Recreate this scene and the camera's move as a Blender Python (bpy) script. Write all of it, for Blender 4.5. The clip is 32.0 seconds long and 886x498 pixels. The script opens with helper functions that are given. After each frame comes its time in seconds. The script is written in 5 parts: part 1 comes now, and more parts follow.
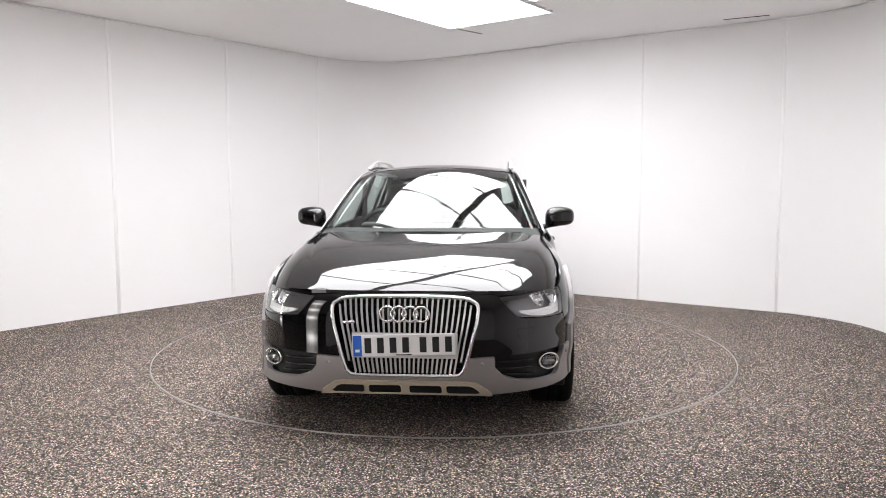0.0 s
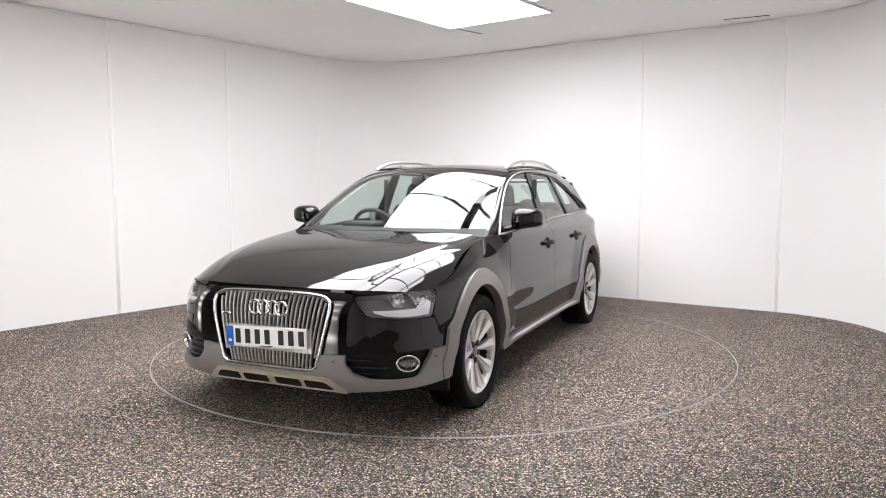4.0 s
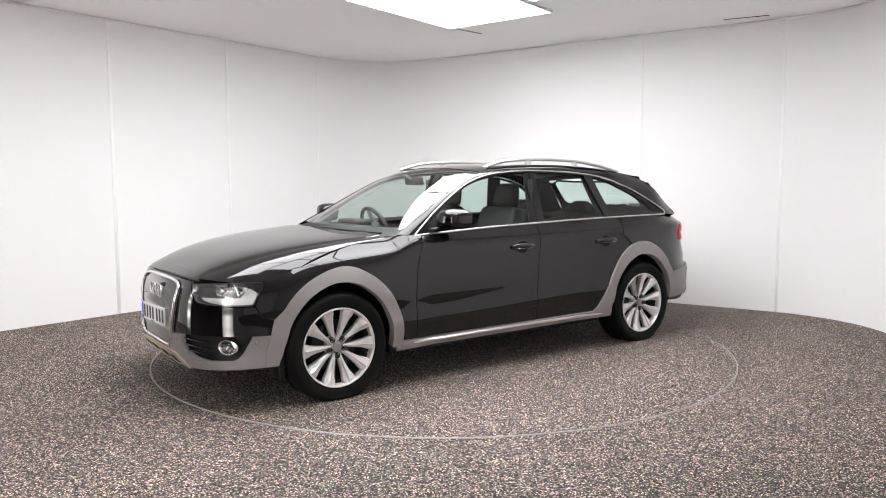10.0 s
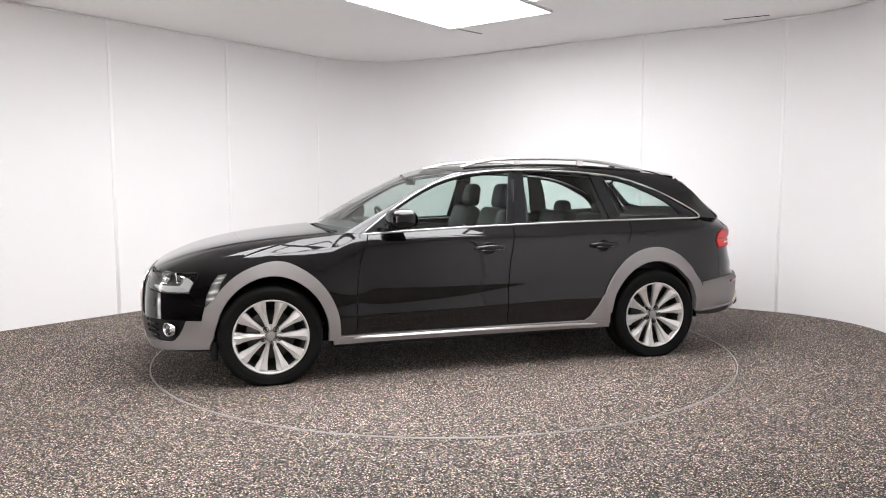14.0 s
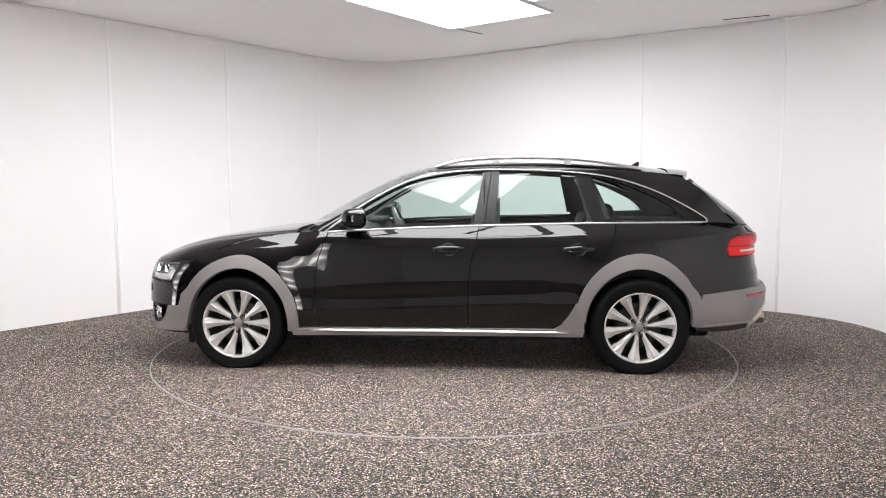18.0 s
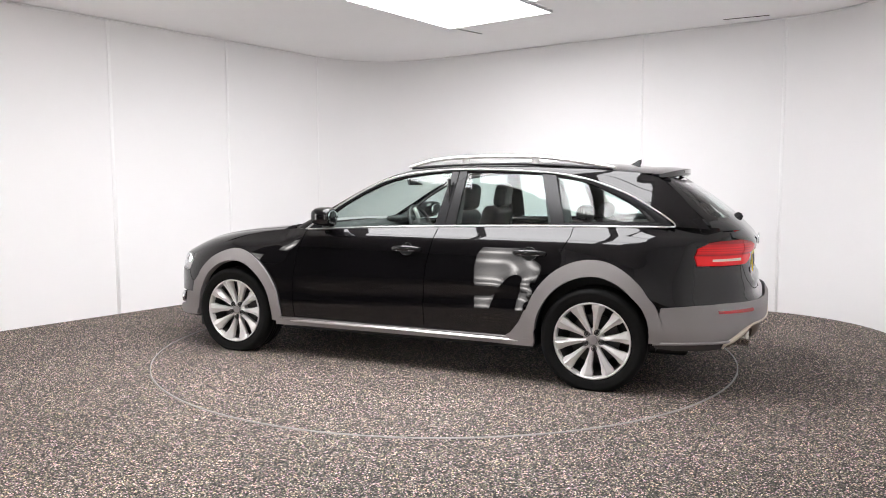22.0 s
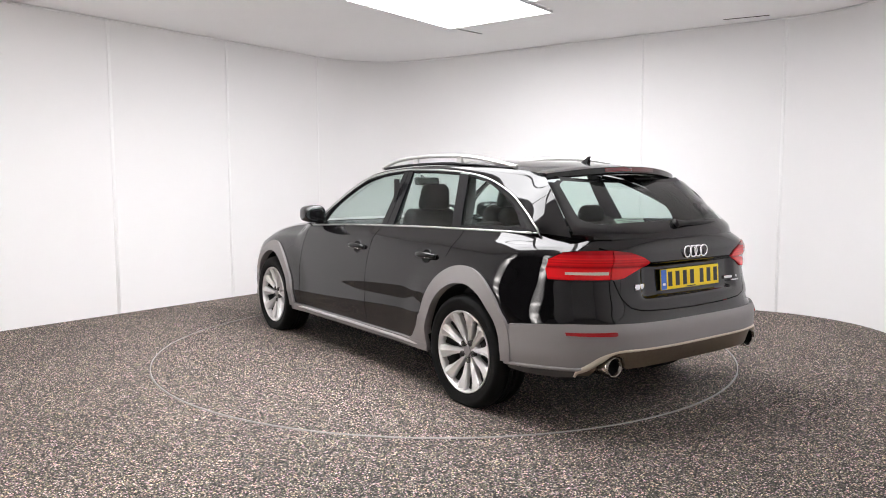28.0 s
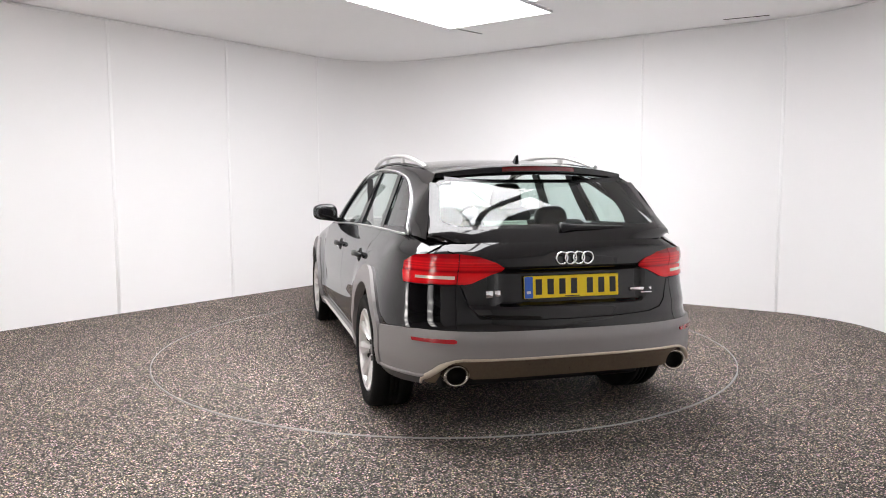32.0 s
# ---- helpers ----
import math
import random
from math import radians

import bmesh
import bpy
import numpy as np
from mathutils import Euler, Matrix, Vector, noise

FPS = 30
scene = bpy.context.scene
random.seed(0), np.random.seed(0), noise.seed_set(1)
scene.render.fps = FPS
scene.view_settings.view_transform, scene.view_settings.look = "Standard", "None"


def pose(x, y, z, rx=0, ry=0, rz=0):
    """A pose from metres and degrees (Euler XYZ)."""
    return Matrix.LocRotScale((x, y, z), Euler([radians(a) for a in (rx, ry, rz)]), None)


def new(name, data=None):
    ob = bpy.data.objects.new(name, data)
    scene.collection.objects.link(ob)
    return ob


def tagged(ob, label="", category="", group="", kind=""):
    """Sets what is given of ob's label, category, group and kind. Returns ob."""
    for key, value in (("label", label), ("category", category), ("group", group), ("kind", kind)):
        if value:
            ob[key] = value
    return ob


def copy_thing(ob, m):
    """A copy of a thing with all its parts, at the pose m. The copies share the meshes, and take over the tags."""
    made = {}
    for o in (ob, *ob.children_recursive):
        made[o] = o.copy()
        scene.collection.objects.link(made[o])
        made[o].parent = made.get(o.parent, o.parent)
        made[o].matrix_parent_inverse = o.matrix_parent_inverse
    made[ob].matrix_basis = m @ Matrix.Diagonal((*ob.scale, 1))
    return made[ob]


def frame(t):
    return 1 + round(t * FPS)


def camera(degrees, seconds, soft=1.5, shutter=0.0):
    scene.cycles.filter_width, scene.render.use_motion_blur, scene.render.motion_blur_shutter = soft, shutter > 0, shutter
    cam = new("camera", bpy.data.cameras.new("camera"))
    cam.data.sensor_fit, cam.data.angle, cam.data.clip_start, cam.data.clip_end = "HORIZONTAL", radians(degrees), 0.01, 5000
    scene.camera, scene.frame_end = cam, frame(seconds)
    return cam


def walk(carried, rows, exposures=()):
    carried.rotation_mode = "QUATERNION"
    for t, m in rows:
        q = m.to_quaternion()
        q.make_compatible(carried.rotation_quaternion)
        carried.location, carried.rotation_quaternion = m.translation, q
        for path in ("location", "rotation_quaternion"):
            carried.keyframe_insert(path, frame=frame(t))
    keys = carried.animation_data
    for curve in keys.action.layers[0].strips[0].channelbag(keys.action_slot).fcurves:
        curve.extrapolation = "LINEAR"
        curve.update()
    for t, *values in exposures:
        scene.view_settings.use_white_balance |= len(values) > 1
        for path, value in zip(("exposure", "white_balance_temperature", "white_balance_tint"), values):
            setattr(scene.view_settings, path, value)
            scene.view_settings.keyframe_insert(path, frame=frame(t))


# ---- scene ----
# Camera: fixed at the corner of a turntable studio, 1.3 m above the floor
CAM_EYE = (0.0, -5.860, 1.300)
CAM_POSE = pose(*CAM_EYE, 84.859, 0.0, 0.044) @ pose(0, 0, 0, 0, 0, -0.129)
cam = camera(62.46, 32.0, 1.0)
walk(cam, [(0, CAM_POSE), (32, CAM_POSE)], [(0, 0.0), (32, 0.0)])

# World: next to no light from outside, the studio is closed
world = bpy.data.worlds.new("world")
scene.world = world
world.use_nodes = True
world.node_tree.nodes["Background"].inputs[0].default_value = (0.8, 0.85, 0.9, 1)
world.node_tree.nodes["Background"].inputs[1].default_value = 0.02
PANEL_GLOW = 12.0

CEILING_Z = 2.9
TABLE_R = 2.226


def turn(t):
    """Heading of the car in degrees at t seconds; it turns clockwise with the table."""
    s = (t - 16) / 16
    return -93.591 - 5.00915 * t - 0.620 * s * s + 0.292 * s ** 3


# ---------------------------------------------------------------- materials
def principled(name, color, rough=0.5, metal=0.0, coat=0.0, coat_rough=0.03, spec=0.5):
    m = bpy.data.materials.new(name)
    m.use_nodes = True
    b = m.node_tree.nodes["Principled BSDF"]
    b.inputs["Base Color"].default_value = (*color, 1)
    b.inputs["Roughness"].default_value = rough
    b.inputs["Metallic"].default_value = metal
    b.inputs["Coat Weight"].default_value = coat
    b.inputs["Coat Roughness"].default_value = coat_rough
    b.inputs["Specular IOR Level"].default_value = spec
    return m


def add(m, kind, **values):
    n = m.node_tree.nodes.new(kind)
    for k, v in values.items():
        n.inputs[k.replace("_", " ")].default_value = v
    return n


def wire(m, a, out, b, into):
    m.node_tree.links.new(a.outputs[out], b.inputs[into])


def worn(m, scale, amount, bump=0.0, bump_scale=200.0, rough=0.0, stretch=(1, 1, 1)):
    """Two scales of variation on a material: cloudy tone and fine grain in the relief."""
    nt = m.node_tree
    b = nt.nodes["Principled BSDF"]
    co = add(m, "ShaderNodeTexCoord")
    mp = add(m, "ShaderNodeMapping", Scale=stretch)
    wire(m, co, "Object", mp, "Vector")
    cloud = add(m, "ShaderNodeTexNoise", Scale=scale, Detail=5.0)
    wire(m, mp, "Vector", cloud, "Vector")
    base = b.inputs["Base Color"].default_value[:]
    mix = nt.nodes.new("ShaderNodeMix")
    mix.data_type = "RGBA"
    mix.inputs[6].default_value = tuple(c * (1 - amount) for c in base[:3]) + (1,)
    mix.inputs[7].default_value = tuple(min(1, c * (1 + amount)) for c in base[:3]) + (1,)
    wire(m, cloud, "Fac", mix, 0)
    nt.links.new(mix.outputs[2], b.inputs["Base Color"])
    if bump:
        grain = add(m, "ShaderNodeTexNoise", Scale=bump_scale, Detail=2.0)
        wire(m, mp, "Vector", grain, "Vector")
        bp = add(m, "ShaderNodeBump", Strength=bump, Distance=0.002)
        wire(m, grain, "Fac", bp, "Height")
        wire(m, bp, "Normal", b, "Normal")
    if rough:
        r0 = b.inputs["Roughness"].default_value
        mr = add(m, "ShaderNodeMapRange")
        mr.inputs["To Min"].default_value = max(0.0, r0 - rough)
        mr.inputs["To Max"].default_value = r0 + rough
        wire(m, cloud, "Fac", mr, "Value")
        wire(m, mr, "Result", b, "Roughness")
    return m


def speckled_floor():
    """Rubber-bound stone granules: pale, grey and near-black chips a few millimetres across."""
    m = principled("granule_floor", (0.2, 0.19, 0.18), 0.75, spec=0.3)
    nt = m.node_tree
    b = nt.nodes["Principled BSDF"]
    co = add(m, "ShaderNodeTexCoord")
    vo = add(m, "ShaderNodeTexVoronoi", Scale=148.0)
    wire(m, co, "Object", vo, "Vector")
    sep = add(m, "ShaderNodeSeparateColor")
    wire(m, vo, "Color", sep, "Color")
    ramp = add(m, "ShaderNodeValToRGB")
    wire(m, sep, "Red", ramp, "Fac")
    cr = ramp.color_ramp
    cr.interpolation = "CONSTANT"
    cr.elements[0].position, cr.elements[0].color = 0.0, (0.0241, 0.0216, 0.0183, 1)
    cr.elements[1].position, cr.elements[1].color = 0.30, (0.0871, 0.0786, 0.0668, 1)
    for pos, col in ((0.54, (0.1742, 0.1585, 0.1362, 1)), (0.75, (0.3618, 0.3314, 0.2869, 1)), (0.91, (0.6432, 0.5895, 0.5135, 1))):
        e = cr.elements.new(pos)
        e.color = col
    cloud = add(m, "ShaderNodeTexNoise", Scale=1.7, Detail=4.0)
    wire(m, co, "Object", cloud, "Vector")
    mr = add(m, "ShaderNodeMapRange")
    mr.inputs["From Min"].default_value, mr.inputs["From Max"].default_value = 0.3, 0.7
    mr.inputs["To Min"].default_value, mr.inputs["To Max"].default_value = 0.88, 1.10
    wire(m, cloud, "Fac", mr, "Value")
    mul = nt.nodes.new("ShaderNodeVectorMath")
    mul.operation = "SCALE"
    hue = nt.nodes.new("ShaderNodeMix")
    hue.data_type = "RGBA"
    hue.blend_type = "MULTIPLY"
    hue.inputs[0].default_value = 0.25
    wire(m, ramp, "Color", hue, 6)
    lift = nt.nodes.new("ShaderNodeVectorMath")
    lift.operation = "SCALE"
    lift.inputs["Scale"].default_value = 1.9
    wire(m, vo, "Color", lift, 0)
    nt.links.new(lift.outputs["Vector"], hue.inputs[7])
    nt.links.new(hue.outputs[2], mul.inputs[0])
    clump = add(m, "ShaderNodeTexNoise", Scale=60.0, Detail=2.0)
    wire(m, co, "Object", clump, "Vector")
    cm = add(m, "ShaderNodeMapRange")
    cm.inputs["From Min"].default_value, cm.inputs["From Max"].default_value = 0.3, 0.7
    cm.inputs["To Min"].default_value, cm.inputs["To Max"].default_value = 0.80, 1.20
    wire(m, clump, "Fac", cm, "Value")
    both = add(m, "ShaderNodeMath")
    both.operation = "MULTIPLY"
    wire(m, mr, "Result", both, 0)
    wire(m, cm, "Result", both, 1)
    gap = add(m, "ShaderNodeMapRange")
    gap.inputs["From Min"].default_value, gap.inputs["From Max"].default_value = 0.34, 0.66
    gap.inputs["To Min"].default_value, gap.inputs["To Max"].default_value = 1.45, 0.22
    wire(m, vo, "Distance", gap, "Value")
    gaps = add(m, "ShaderNodeMath")
    gaps.operation = "MULTIPLY"
    wire(m, both, "Value", gaps, 0)
    wire(m, gap, "Result", gaps, 1)
    wire(m, gaps, "Value", mul, "Scale")
    wire(m, mul, "Vector", b, "Base Color")
    bp = add(m, "ShaderNodeBump", Strength=0.5, Distance=0.003)
    wire(m, vo, "Distance", bp, "Height")
    bp.invert = True
    wire(m, bp, "Normal", b, "Normal")
    return m


def glass_sheet(name, tint, ior=1.5, rough=0.0):
    """A thin pane: tinted see-through with a real mirror gloss that grows towards grazing angles."""
    m = bpy.data.materials.new(name)
    m.use_nodes = True
    nt = m.node_tree
    nt.nodes.remove(nt.nodes["Principled BSDF"])
    out = nt.nodes["Material Output"]
    tr = add(m, "ShaderNodeBsdfTransparent", Color=(*tint, 1))
    gl = add(m, "ShaderNodeBsdfGlossy", Color=(1, 1, 1, 1), Roughness=rough)
    lw = add(m, "ShaderNodeLayerWeight", Blend=0.5)
    pw = add(m, "ShaderNodeMath")
    pw.operation = "POWER"
    pw.inputs[1].default_value = 5.0
    wire(m, lw, "Facing", pw, 0)
    fr = add(m, "ShaderNodeMapRange")
    fr.inputs["To Min"].default_value = ((ior - 1) / (ior + 1)) ** 2 * 2
    fr.inputs["To Max"].default_value = 1.0
    wire(m, pw, "Value", fr, "Value")
    mx = add(m, "ShaderNodeMixShader")
    wire(m, fr, "Result", mx, 0)
    wire(m, tr, "BSDF", mx, 1)
    wire(m, gl, "BSDF", mx, 2)
    wire(m, mx, "Shader", out, "Surface")
    return m


def glowing(name, color, strength):
    m = bpy.data.materials.new(name)
    m.use_nodes = True
    b = m.node_tree.nodes["Principled BSDF"]
    b.inputs["Base Color"].default_value = (0.8, 0.8, 0.8, 1)
    b.inputs["Emission Color"].default_value = (*color, 1)
    b.inputs["Emission Strength"].default_value = strength
    return m


def hot_spots():
    """Opal cover before four lamps, one every 0.46 m: bright where a lamp stands behind it, falling off softly between."""
    m = glowing("opal_diffuser", (1.0, 0.95, 0.92), 2.0)
    co = add(m, "ShaderNodeTexCoord")
    sp = add(m, "ShaderNodeSeparateXYZ")
    wire(m, co, "Object", sp, "Vector")

    def calc(op, a, b=None):
        n = add(m, "ShaderNodeMath")
        n.operation = op
        for k, v in enumerate((a, b)):
            if isinstance(v, (int, float)):
                n.inputs[k].default_value = v
            elif v is not None:
                m.node_tree.links.new(v, n.inputs[k])
        return n.outputs[0]
    dz = calc("PINGPONG", calc("ADD", sp.outputs["Z"], 0.16), 0.23)
    dx = calc("MULTIPLY", sp.outputs["X"], 0.45)
    d2 = calc("ADD", calc("MULTIPLY", dz, dz), calc("MULTIPLY", dx, dx))
    hot = calc("POWER", 2.718, calc("MULTIPLY", d2, -150.0))
    edge = calc("POWER", 2.718, calc("MULTIPLY", calc("MULTIPLY", dx, dx), -130.0))
    total = calc("ADD", calc("MULTIPLY", hot, 15.0), calc("MULTIPLY", edge, 3.3))
    m.node_tree.links.new(total, m.node_tree.nodes["Principled BSDF"].inputs["Emission Strength"])
    return m


WALL = worn(principled("white_wall_panel", (0.880, 0.871, 0.873), 0.62, spec=0.25), 0.9, 0.02, 0.06, 60.0, 0.06)
CEIL = worn(principled("white_ceiling", (0.94, 0.935, 0.935), 0.8, spec=0.2), 1.3, 0.02, 0.1, 150.0)
STRIP = worn(principled("white_joint_strip", (0.93, 0.925, 0.925), 0.5), 3.0, 0.02)
GAPMAT = principled("dark_gap", (0.008, 0.008, 0.008), 0.8, spec=0.2)
FLOOR = speckled_floor()
RING = worn(principled("pale_metal_ring", (0.32, 0.31, 0.30), 0.4, 0.5), 20.0, 0.15)
PANEL = glowing("led_diffuser", (1.0, 0.99, 1.01), PANEL_GLOW)
SOFT_PANEL = hot_spots()
PANEL_FRAME = principled("white_panel_frame", (0.7, 0.7, 0.7), 0.4)
SCREENMAT = worn(principled("pale_partition", (0.74, 0.725, 0.73), 0.7), 1.5, 0.06, 0.1, 120.0)
DARKROOM = worn(principled("dark_hall_wall", (0.05, 0.05, 0.055), 0.8), 2.0, 0.2)

PAINT = worn(principled("black_metallic_paint", (0.0034, 0.0030, 0.0036), 0.45, 0.0, 1.0, 0.02, 0.02), 2.0, 0.12)
CLAD = worn(principled("grey_cladding", (0.28, 0.264, 0.264), 0.50, 0.2, spec=0.35), 6.0, 0.06, 0.05, 700.0, 0.04)
DARKCLAD = worn(principled("dark_cladding", (0.05, 0.047, 0.046), 0.42, 0.2), 6.0, 0.08, 0.05, 700.0, 0.04)
PLASTIC = worn(principled("black_plastic", (0.009, 0.009, 0.0095), 0.5, spec=0.3), 9.0, 0.15, 0.12, 500.0, 0.06)
HANDLE_BLACK = principled("handle_black", (0.004, 0.004, 0.0045), 0.3, 0.0, 0.6, 0.02, 0.2)
GLOSSBLACK = principled("gloss_black_trim", (0.010, 0.010, 0.011), 0.25, 0.0, 0.0, spec=0.35)
RUBBER = worn(principled("tyre_rubber", (0.0055, 0.0055, 0.0055), 0.62, spec=0.15), 14.0, 0.25, 0.2, 300.0, 0.08)
CHROME = principled("chrome", (0.80, 0.80, 0.81), 0.09, 1.0)
SATIN = worn(principled("satin_aluminium", (0.72, 0.71, 0.70), 0.30, 0.9), 9.0, 0.05, 0.0, 100.0, 0.05)
ALLOY = worn(principled("silver_wheel_paint", (0.74, 0.725, 0.715), 0.28, 0.4, 0.5, 0.06), 8.0, 0.05)
TRIM_BRIGHT = principled("bright_aluminium_trim", (0.62, 0.61, 0.60), 0.30, 0.75)
STEEL = worn(principled("brushed_skid_steel", (0.17, 0.138, 0.100), 0.32, 0.7), 12.0, 0.18, 0.0, 100.0, 0.1, (1, 6, 6))
BARREL = worn(principled("dark_wheel_barrel", (0.05, 0.048, 0.046), 0.5, 0.3), 8.0, 0.2)
FOGBOWL = principled("fog_reflector", (0.25, 0.25, 0.25), 0.15, 1.0)
STICKER = principled("pale_sticker", (0.55, 0.66, 0.58), 0.5)
BRAKE = worn(principled("brake_iron", (0.06, 0.057, 0.055), 0.45, 0.7), 18.0, 0.2)
SKID = worn(principled("silver_skid_steel", (0.62, 0.545, 0.445), 0.34, 0.45), 12.0, 0.10, 0.0, 100.0, 0.08, (1, 6, 6))
SIDEGLASS = glass_sheet("side_glass", (0.76, 0.86, 0.83), 1.36)
REARGLASS = glass_sheet("rear_glass", (0.74, 0.83, 0.80), 1.40)
SCREENGLASS = glass_sheet("windscreen_glass", (0.82, 0.89, 0.87), 1.45)
CLEARLENS = glass_sheet("clear_lens", (0.93, 0.94, 0.95), 1.45)
LAMP_SILVER = worn(principled("lamp_silver", (0.88, 0.87, 0.86), 0.30, 0.2), 12.0, 0.15)
LAMP_BOWL = worn(principled("lamp_bowl_grey", (0.17, 0.168, 0.17), 0.33, 0.3), 14.0, 0.2)
LAMP_WHITE = principled("frosted_lamp_bar", (0.85, 0.84, 0.83), 0.3, 0.3, 0.5)
BAR_SILVER = principled("silver_grille_bar", (0.62, 0.61, 0.60), 0.30, 0.7)
FRIT = principled("printed_glass_border", (0.005, 0.005, 0.005), 0.5, 0.0, 1.0, 0.01, 0.1)
RED = principled("red_lens", (0.40, 0.003, 0.010), 0.2, 0.0, 1.0)
PIPE = principled("dark_chrome_pipe", (0.42, 0.39, 0.35), 0.20, 1.0)


def ribbed_red():
    """Tail lamp cover: darker and lighter ribs one above another, under a clear gloss."""
    m = principled("ribbed_red_lens", (0.48, 0.006, 0.012), 0.25, 0.0, 0.55, 0.03, 0.1)
    co = add(m, "ShaderNodeTexCoord")
    sp = add(m, "ShaderNodeSeparateXYZ")
    wire(m, co, "Object", sp, "Vector")
    mr = add(m, "ShaderNodeMapRange")
    mr.inputs["From Min"].default_value, mr.inputs["From Max"].default_value = 0.80, 0.95
    wire(m, sp, "Z", mr, "Value")
    ramp = add(m, "ShaderNodeValToRGB")
    wire(m, mr, "Result", ramp, "Fac")
    cr = ramp.color_ramp
    dark, mid, lit = (0.30, 0.002, 0.006, 1), (0.60, 0.003, 0.009, 1), (0.86, 0.009, 0.014, 1)
    cr.elements[0].position, cr.elements[0].color = 0.0, mid
    cr.elements[1].position, cr.elements[1].color = 1.0, dark
    for pos, c in ((0.10, lit), (0.38, lit), (0.42, mid), (0.455, dark), (0.48, mid), (0.56, lit), (0.61, mid), (0.64, lit), (0.70, mid), (0.73, lit), (0.79, mid), (0.86, mid), (0.90, dark)):
        cr.elements.new(pos).color = c
    wire(m, ramp, "Color", m.node_tree.nodes["Principled BSDF"], "Base Color")
    return m


RED_RIBS = ribbed_red()
RED_DEEP = principled("deep_red_lens", (0.12, 0.003, 0.005), 0.14, 0.0, 1.0)
PALE_LENS = principled("pale_lens", (0.80, 0.62, 0.55), 0.2, 0.2, 1.0)
TRIM_DARK = worn(principled("dark_cabin_trim", (0.022, 0.021, 0.021), 0.6), 6.0, 0.15, 0.1, 300.0)
LEATHER = worn(principled("black_leather", (0.012, 0.011, 0.011), 0.46), 8.0, 0.2, 0.15, 260.0, 0.06)
HEADLINER = worn(principled("pale_headliner", (0.50, 0.49, 0.47), 0.85), 4.0, 0.05)
PLATE_WHITE = principled("white_plate", (0.90, 0.90, 0.90), 0.35, 0.0, 0.4)
PLATE_YELLOW = principled("yellow_plate", (0.98, 0.72, 0.004), 0.45, 0.0, 0.08)
PLATE_BLUE = principled("blue_plate_band", (0.03, 0.14, 0.62), 0.35)
INK = principled("black_ink", (0.012, 0.012, 0.012), 0.5)


# ---------------------------------------------------------------- mesh helpers
def link_mesh(name, bm, mat, smooth=True):
    me = bpy.data.meshes.new(name)
    bm.normal_update()
    if smooth:
        for f in bm.faces:
            f.smooth = True
    bm.to_mesh(me)
    bm.free()
    if mat:
        me.materials.append(mat)
    return new(name, me)


def part(name, bm, mat, parent, label="", smooth=True):
    ob = link_mesh(name, bm, mat, smooth)
    ob.parent = parent
    if label:
        tagged(ob, label)
    return ob


def box(x0, x1, y0, y1, z0, z1, bevel=0.0, seg=2):
    bm = bmesh.new()
    bmesh.ops.create_cube(bm, size=1)
    for v in bm.verts:
        v.co = Vector(((x0 + x1) / 2 + v.co.x * (x1 - x0), (y0 + y1) / 2 + v.co.y * (y1 - y0), (z0 + z1) / 2 + v.co.z * (z1 - z0)))
    if bevel:
        bmesh.ops.bevel(bm, geom=bm.edges[:], offset=bevel, segments=seg, affect="EDGES", profile=0.5, clamp_overlap=True)
    return bm


def moved(bm, m):
    bmesh.ops.transform(bm, matrix=m, verts=bm.verts[:])
    return bm


def joined(*bms):
    out = bms[0]
    for b in bms[1:]:
        me = bpy.data.meshes.new("tmp")
        b.to_mesh(me)
        b.free()
        out.from_mesh(me)
        bpy.data.meshes.remove(me)
    return out


def revolve(profile, steps=64, closed=False):
    """Revolves (radius, y) pairs about the y axis."""
    bm = bmesh.new()
    rings = []
    for i in range(steps):
        a = 2 * math.pi * i / steps
        rings.append([bm.verts.new((r * math.cos(a), y, r * math.sin(a))) for r, y in profile])
    n = len(profile)
    for i in range(steps):
        p, q = rings[i], rings[(i + 1) % steps]
        for j in range(n if closed else n - 1):
            k = (j + 1) % n
            bm.faces.new((p[j], p[k], q[k], q[j]))
    bmesh.ops.recalc_face_normals(bm, faces=bm.faces[:])
    return bm


def tube(points, radius, sides=8, closed=False, flat=1.0, cap=True):
    """A round (or flattened) bar along a line of points."""
    bm = bmesh.new()
    pts = [Vector(p) for p in points]
    n = len(pts)
    rings = []
    for i, p in enumerate(pts):
        d = (pts[(i + 1) % n] - pts[i - 1]) if closed or 0 < i < n - 1 else (pts[1] - pts[0] if i == 0 else pts[-1] - pts[-2])
        d.normalize()
        up = Vector((0, 0, 1)) if abs(d.z) < 0.9 else Vector((1, 0, 0))
        s = d.cross(up).normalized()
        u = s.cross(d)
        r = radius[i] if isinstance(radius, (list, tuple)) else radius
        rings.append([bm.verts.new(p + s * (r * math.cos(2 * math.pi * k / sides)) + u * (r * flat * math.sin(2 * math.pi * k / sides))) for k in range(sides)])
    for i in range(n if closed else n - 1):
        a, b = rings[i], rings[(i + 1) % n]
        for k in range(sides):
            bm.faces.new((a[k], a[(k + 1) % sides], b[(k + 1) % sides], b[k]))
    if cap and not closed:
        bm.faces.new(rings[0][::-1])
        bm.faces.new(rings[-1])
    bmesh.ops.recalc_face_normals(bm, faces=bm.faces[:])
    return bm


